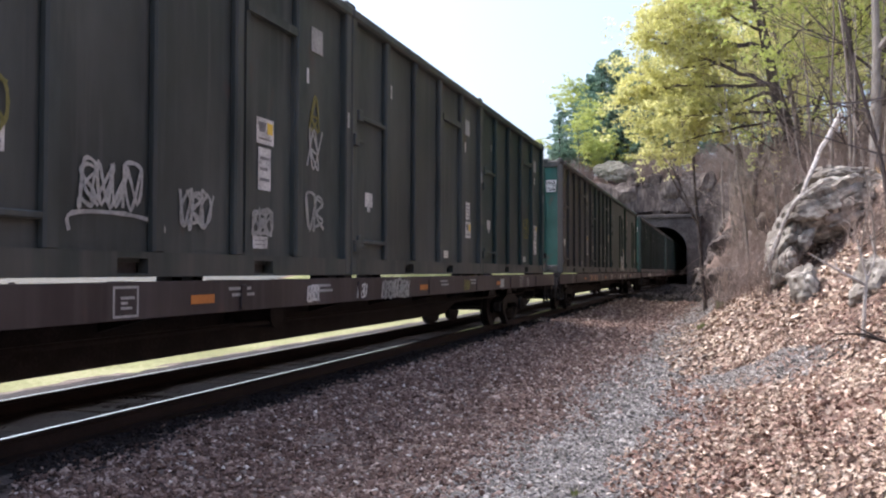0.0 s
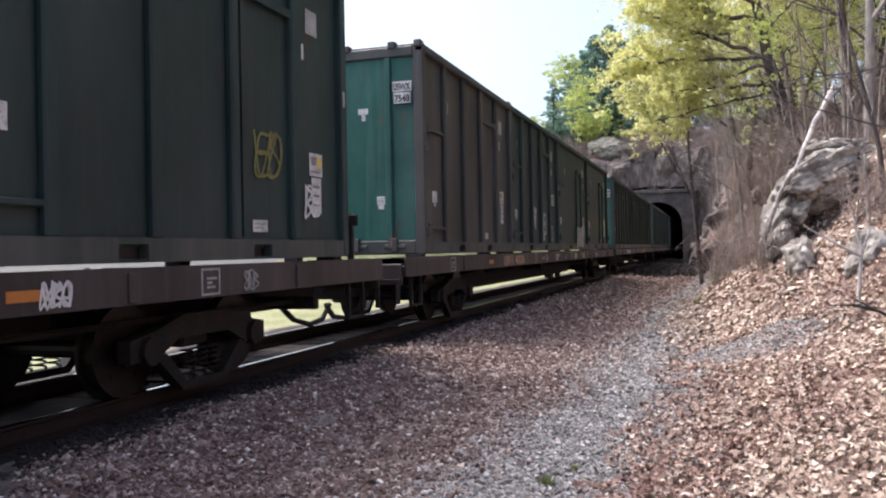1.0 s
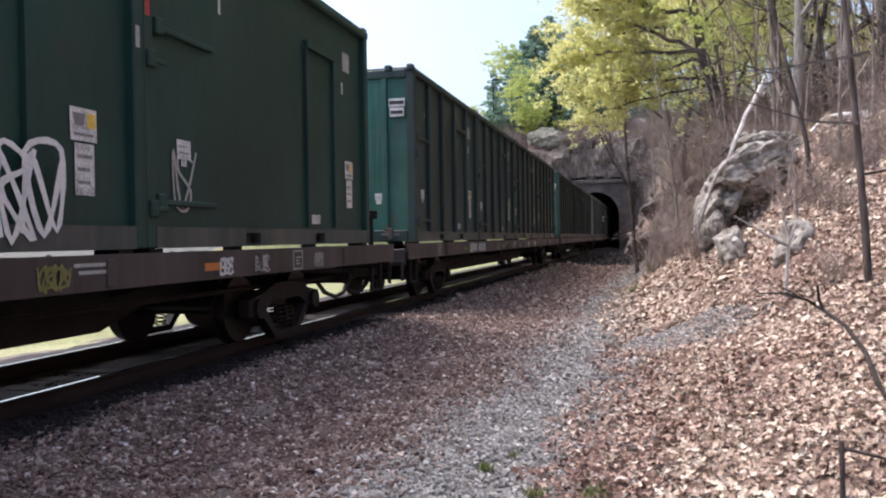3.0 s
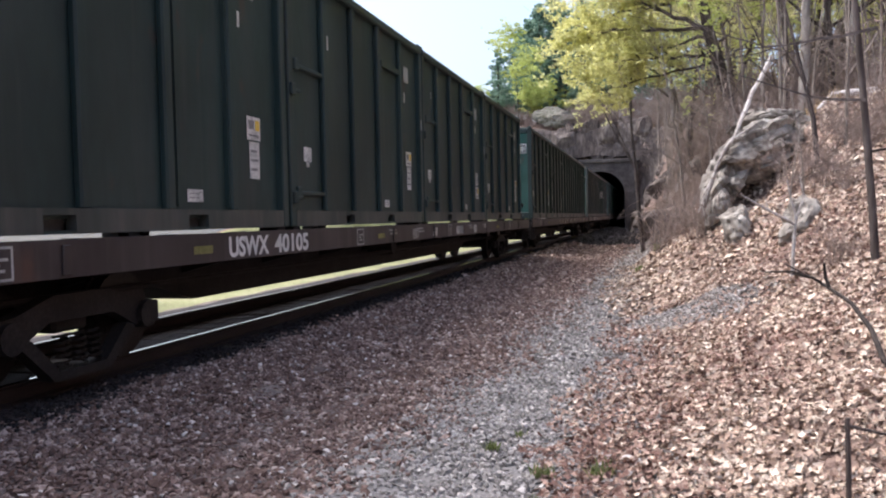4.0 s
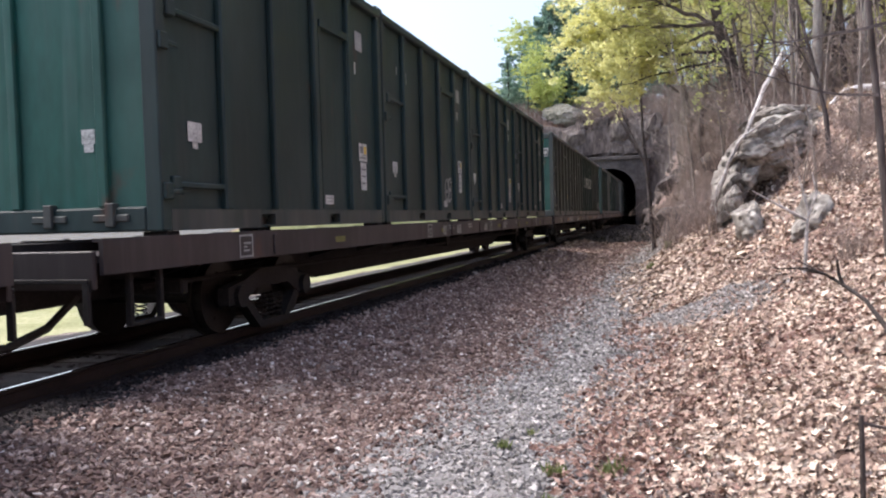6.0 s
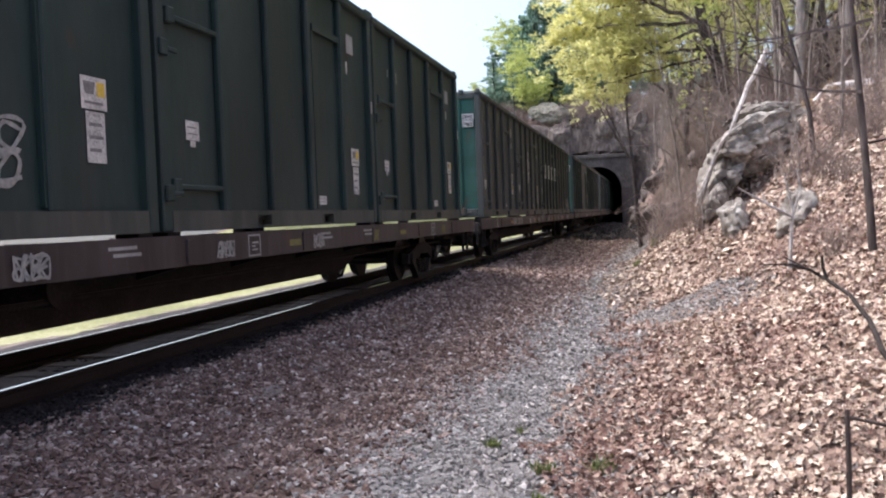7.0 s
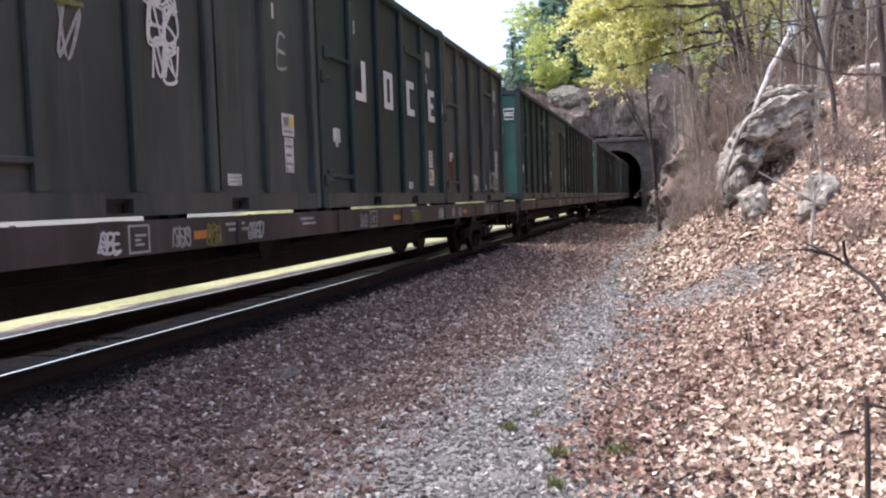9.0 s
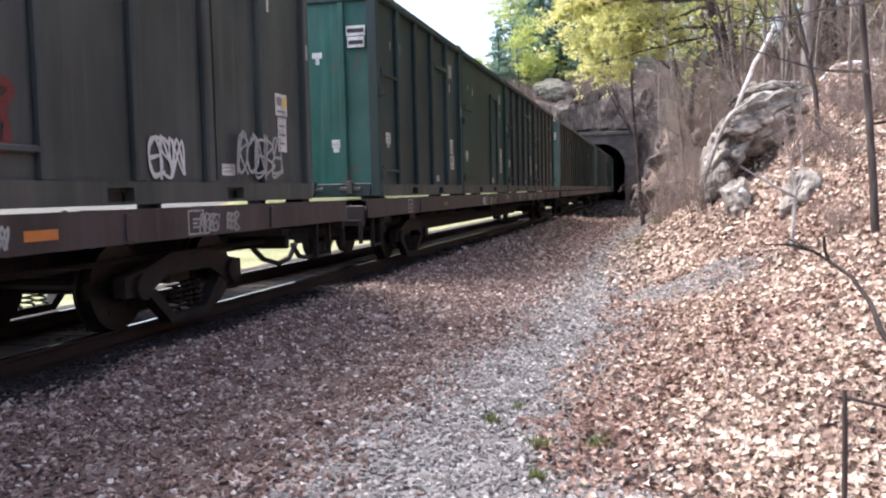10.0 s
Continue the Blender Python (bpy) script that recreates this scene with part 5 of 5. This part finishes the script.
def build_planting():
    rng = random.Random(12)
    build_maple()
    leaner = make_tree(33, 9.0, 0.14, BARK, lean=(-0.1, 0.05), depth=3, spread=0.6, up=0.02, leaves=YLEAF, leaf_count=34, leaf_size=0.095, leaf_spread=0.42,
                       label="young maple with fresh yellow-green leaves", name="maple_tree", children=(4, 5))
    put(leaner, 3.6, 44, 0.2)
    for x, y, s, a in ((2.9, 37, 1.0, 150), (2.2, 49, 1.25, 75), (1.6, 57, 1.3, 190), (2.6, 66, 1.5, 10), (7.5, 46, 1.3, 120), (11.5, 48, 1.4, 285), (5.0, 50, 1.2, 40), (4.2, 62, 1.35, 100), (6.5, 40, 1.15, 200), (8.8, 55, 1.3, 260), (9.5, 36, 1.1, 320)):
        copy_at(leaner, x, y, 0.2, s, a)
    sparse = make_tree(45, 10.0, 0.13, BARK, lean=(0.03, 0), depth=3, spread=0.58, up=0.03, leaves=GLEAF, leaf_count=36, leaf_size=0.085, leaf_spread=0.36,
                       label="slender tree with sparse opening green leaves", name="young_tree", children=(4, 5))
    put(sparse, 6.0, 24, 0.2)
    for x, y, s, a in ((4.2, 28, 1.0, 50), (8.2, 30, 1.1, 130), (10, 24, 1.0, 220), (6.8, 34, 1.2, 300), (12.5, 33, 1.2, 20), (3.4, 36, 1.0, 80), (5.2, 26.5, 0.9, 170), (7.4, 26, 1.0, 255), (9.5, 28, 1.1, 15), (12.0, 27, 1.1, 140), (5.6, 31, 1.1, 330)):
        copy_at(sparse, x, y, 0.2, s, a)
    # bare trees
    bare = [make_tree(60 + i, h, r, m, lean=l, depth=3, spread=sp, up=0.04, wander=0.11, label=lab, name="bare_tree", children=ch)
            for i, (h, r, m, l, sp, lab, ch) in enumerate((
                (12, 0.15, MIDBARK, (0.05, 0), 0.5, "tall bare grey-brown tree on the hillside", (4, 6)),
                (10, 0.10, PALEBARK, (-0.06, 0.02), 0.45, "slim pale-barked bare tree", (4, 5)),
                (14, 0.17, MIDBARK, (-0.03, 0.04), 0.52, "tall bare grey-brown tree on the hillside", (4, 6)),
                (8, 0.06, MIDBARK, (0.1, -0.03), 0.5, "thin bare sapling on the hillside", (4, 5)),
                (11, 0.12, PALEBARK, (0.02, 0.0), 0.4, "slim pale-barked bare tree", (3, 5))))]
    first = ((7.2, 27), (5.2, 25), (9.0, 34), (3.3, 23.5), (8.2, 22))
    for ob, (x, y) in zip(bare, first):
        put(ob, x, y, 0.2, 1.0, rng.uniform(0, 360))
    for i in range(100):
        y = rng.uniform(22, 98)
        x = toe(y) + rng.uniform(5.0 if y < 48 else 3.0, 10 + y * 0.3)
        copy_at(bare[3] if y < 40 and rng.random() < 0.6 else rng.choice(bare), x, y, 0.2, rng.uniform(0.7, 1.1), rng.uniform(0, 360))
    for i in range(26):
        x, y = rng.uniform(1, 22), rng.uniform(101.5, 135)
        copy_at(rng.choice(bare), x, y, 0.2, rng.uniform(0.8, 1.2), rng.uniform(0, 360))
    thin = bare[3]
    for i in range(34):
        y = rng.uniform(20, 90)
        x = toe(y) + rng.uniform(1.6, 4.0)
        copy_at(thin, x, y, 0.1, rng.uniform(0.45, 0.9), rng.uniform(0, 360))
    # slim forked tree at the foot of the cutting
    slim = make_tree(84, 8.0, 0.10, BARK, lean=(-0.08, 0), depth=3, spread=0.3, up=0.05, wander=0.1, label="slim dark forked tree beside the path", name="bare_tree", children=(3, 4))
    put(slim, -0.33, 33, 0.05)
    # tree on the near bank
    near = make_tree(92, 8.5, 0.043, BARK, lean=(-0.02, 0), depth=3, spread=0.6, up=0.03, wander=0.06, label="thin brown-barked bare tree rooted in the leafy bank", name="bare_tree", children=(4, 5), prune=-1.5,
                     extra=[((-0.1, 0, 1.7), (-1, 0.2, 0.1), 1.4, 0.02), ((0, 0, 2.4), (-1, -0.3, -0.1), 1.6, 0.022), ((-0.05, 0, 1.2), (1, -0.2, 0.1), 1.2, 0.018)])
    put(near, 2.16, 9.0, 0.1)
    for x, y, s, a in ((3.1, 15.0, 0.5, 10), (2.35, 14.2, 0.36, 120), (4.3, 17.5, 0.6, 210), (1.9, 12.8, 0.3, 300), (3.6, 12.0, 0.34, 60)):
        copy_at(thin, x, y, 0.05, s, a)
    # stout pale trunk on the bank top and a crooked young tree by the rock
    stout = make_tree(97, 12.0, 0.15, PALEBARK, lean=(-0.02, 0), depth=3, spread=0.5, up=0.03, wander=0.08, label="stout pale grey tree on top of the bank", name="bare_tree", children=(4, 6))
    put(stout, 3.98, 24, 0.2)
    crooked = make_tree(99, 4.6, 0.05, BARK, lean=(-0.08, 0), depth=2, spread=0.55, up=0.03, wander=0.2, label="crooked young bare tree above the rock", name="bare_tree", children=(5, 7))
    put(crooked, 2.74, 15, 0.1)
    # pines and a leafing tree over the tunnel
    pine = make_pine(5, 17, "tall dark green pine on the hill above the tunnel")
    put(pine, -12.8, 115, 0.3, 1.08)
    for x, y, s, a in ((-20.7, 115, 0.66, 40), (-14.7, 114, 1.02, 15), (-16.3, 115.5, 0.92, 160), (-12.4, 119, 1.05, 210), (-17.9, 118, 0.86, 280), (-19.6, 121, 0.74, 100), (-13.6, 121, 1.12, 330), (-16.0, 121, 1.02, 5), (-22.2, 124, 0.62, 200), (-11.0, 113, 1.0, 75), (-9.0, 116, 1.1, 35), (-16.2, 122, 0.95, 90), (-10.2, 119, 0.95, 130), (-8.0, 124, 1.05, 200), (-18.2, 126, 0.85, 10), (-5.0, 128, 1.0, 300), (-14.0, 130, 1.05, 250), (-22.6, 128, 0.55, 70), (-5.5, 112, 0.85, 20), (-2.5, 116, 0.95, 110), (0.5, 113, 0.8, 190), (3.5, 118, 1.0, 270), (7.0, 114, 0.9, 330), (11.0, 119, 1.0, 50)):
        copy_at(pine, x, y, 0.3, s, a)
    birch = make_tree(73, 9.5, 0.13, BARK, lean=(0.02, 0), depth=3, spread=0.6, up=0.04, leaves=GLEAF, leaf_count=26, leaf_size=0.2, leaf_spread=0.6,
                      label="round light green leafing tree on the hill", name="leafing_tree", children=(4, 6))
    put(birch, -16.7, 107.5, 0.3, 0.86)
    for x, y, s, a in ((-24.5, 115, 0.4, 220), (-8.6, 113, 0.6, 280)):
        copy_at(birch, x, y, 0.3, s, a)
    # brambles
    brown = make_bramble(7, 1.0, "tangled brown leafless brambles on the bank")
    put(brown, 0.6, 21.5, 0.0, 1.1)
    for i in range(46):
        y = rng.uniform(17, 60)
        x = toe(y) + rng.uniform(0.3, 3.6)
        if 17 < y < 20 and x > 0.7:
            continue
        copy_at(brown, x + 0.5, y, 0.0, rng.uniform(0.45, 1.0) + max(0, x - toe(y) - 1.5) * 0.35, rng.uniform(0, 360))
    for i in range(60):
        y = rng.uniform(23, 60)
        x = toe(y) + rng.uniform(3.6, 6 + y * 0.16)
        copy_at(brown, x, y, 0.0, rng.uniform(1.4, 2.8), rng.uniform(0, 360))
    for i in range(30):
        x, y = rng.uniform(-20, 5), rng.uniform(100.9, 108)
        copy_at(brown, x, y, 0.0, rng.uniform(1.5, 3.0), rng.uniform(0, 360))
    for i in range(26):
        x, y = rng.uniform(-10, 9), rng.uniform(102, 112)
        copy_at(brown, x, y, 0.0, rng.uniform(2.4, 4.0), rng.uniform(0, 360))
    for i in range(22):
        y = rng.uniform(11, 23)
        copy_at(brown, toe(y) + rng.uniform(2.8, 6.5), y, 0.0, rng.uniform(0.4, 0.9), rng.uniform(0, 360))
    for i in range(10):
        y = rng.uniform(12, 24)
        copy_at(thin, toe(y) + rng.uniform(2.6, 6.0), y, 0.05, rng.uniform(0.25, 0.55), rng.uniform(0, 360))
    for i in range(10):
        y = rng.uniform(8, 16)
        copy_at(brown, toe(y) + rng.uniform(1.8, 4.5), y, 0.0, rng.uniform(0.3, 0.5), rng.uniform(0, 360))
    v, f = [], []
    for i in range(5200):
        y = rng.uniform(18.7, 26)
        x = toe(y) + 3.7 + rng.random() * 5
        a, h = rng.uniform(0, 6.28), rng.uniform(0.12, 0.34)
        b = Vector((x, y, land(x, y) - 0.02))
        tip = b + Vector((math.cos(a) * h * 0.6, math.sin(a) * h * 0.6, h))
        w = Vector((-math.sin(a), math.cos(a), 0)) * 0.009
        n = len(v)
        v += [b - w, b + w, tip]
        f.append((n, n + 1, n + 2))
    tagged(new("dry_grass", mesh_of("dry_grass", v, f, STRAW)), "golden dry grass on top of the bank", "grass", kind="stuff")
    # fallen wood
    single_limb("fallen_branch", [([(0.95, 17.5, 1.5), (1.02, 17.4, 1.85), (1.16, 17.3, 2.2), (1.24, 17.25, 2.5), (1.42, 17.2, 2.88), (1.6, 17.3, 3.1), (1.72, 17.4, 3.42), (1.86, 17.6, 3.72), (1.98, 17.8, 4.02), (2.14, 18.0, 4.25), (2.24, 18.1, 4.46), (2.42, 18.3, 4.78)], 0.03, 0.052),
                                  ([(1.3, 17.25, 2.7), (1.5, 17.15, 2.98), (1.62, 17.2, 3.08), (1.98, 17.3, 3.32)], 0.035, 0.018),
                                  ([(1.1, 17.3, 2.1), (0.98, 17.2, 1.75), (1.02, 17.1, 1.35)], 0.026, 0.012),
                                  ([(1.22, 17.25, 2.42), (1.04, 17.2, 2.05), (0.88, 17.2, 1.6)], 0.024, 0.01)], DEADWOOD, "bleached bare dead branch leaning on the rock", "branch")
    single_limb("fallen_log", [([(x, 18.9 + 0.03 * k, land(x, 18.9 + 0.03 * k) + 0.06 + 0.012 * k) for k, x in enumerate((3.4, 3.7, 4.0, 4.3, 4.7, 5.2))], 0.045, 0.13)], BIRCH, "bleached white fallen log on top of the bank", "log")
    single_limb("sapling_branch", [([(1.3, 4.4, land(1.3, 4.4) - 0.05), (1.22, 4.6, 0.66), (1.18, 4.8, 0.8), (1.17, 5.0, 0.93), (1.11, 5.2, 1.06), (1.03, 5.4, 1.13), (0.97, 5.6, 1.18), (0.85, 5.8, 1.2)], 0.021, 0.007),
                                   ([(1.03, 5.4, 1.13), (1.01, 5.42, 1.2), (1.0, 5.4, 1.28)], 0.012, 0.008), ([(0.97, 5.6, 1.18), (0.85, 5.6, 1.22), (0.7, 5.7, 1.21)], 0.009, 0.004),
                                   ([(1.0, 5.5, 1.16), (0.92, 5.4, 1.2), (0.8, 5.5, 1.27)], 0.009, 0.004)], DARKBARK, "dark curved sapling branch over the leaves", "branch")
    single_limb("pale_snag", [([(1.51, 10, land(1.51, 10) - 0.1), (1.54, 10, 1.3), (1.56, 10, 1.52), (1.52, 10, 1.7), (1.47, 10, 1.95)], 0.024, 0.008),
                              ([(1.54, 10, 1.46), (1.26, 9.9, 1.62), (0.96, 9.8, 1.8)], 0.02, 0.007), ([(1.56, 10, 1.5), (1.66, 10.1, 1.75), (1.62, 10.1, 2.0)], 0.016, 0.006),
                              ([(1.26, 9.9, 1.62), (1.22, 9.9, 1.78)], 0.008, 0.004)], DEADWOOD, "pale broken snag with thin side branches", "dead tree")
    single_limb("stick", [([(0.71, 3.4, land(0.71, 3.4) - 0.1), (0.712, 3.4, 0.6), (0.708, 3.4, 0.81)], 0.012, 0.009), ([(0.71, 3.4, 0.78), (0.9, 3.5, 0.72), (1.1, 3.6, 0.7)], 0.007, 0.004)], BARK, "thin upright stick in the dry leaves", "stick")


def motions():
    for ob, start, z in moving:
        walk(ob, [(t, pose(TRACK_X, start - SPEED * t, z)) for t in range(0, 11)])
    turn = math.degrees(SPEED / FPS / 0.42)
    for ws in spinning:
        x, y, z = ws.location
        walk(ws, [(i / FPS, pose(x, y, z, i * turn)) for i in range(0, 301)])


build_ground()
build_river()
build_track()
build_tunnel()
build_train()
build_rocks()
build_planting()
build_ground_cover()
motions()
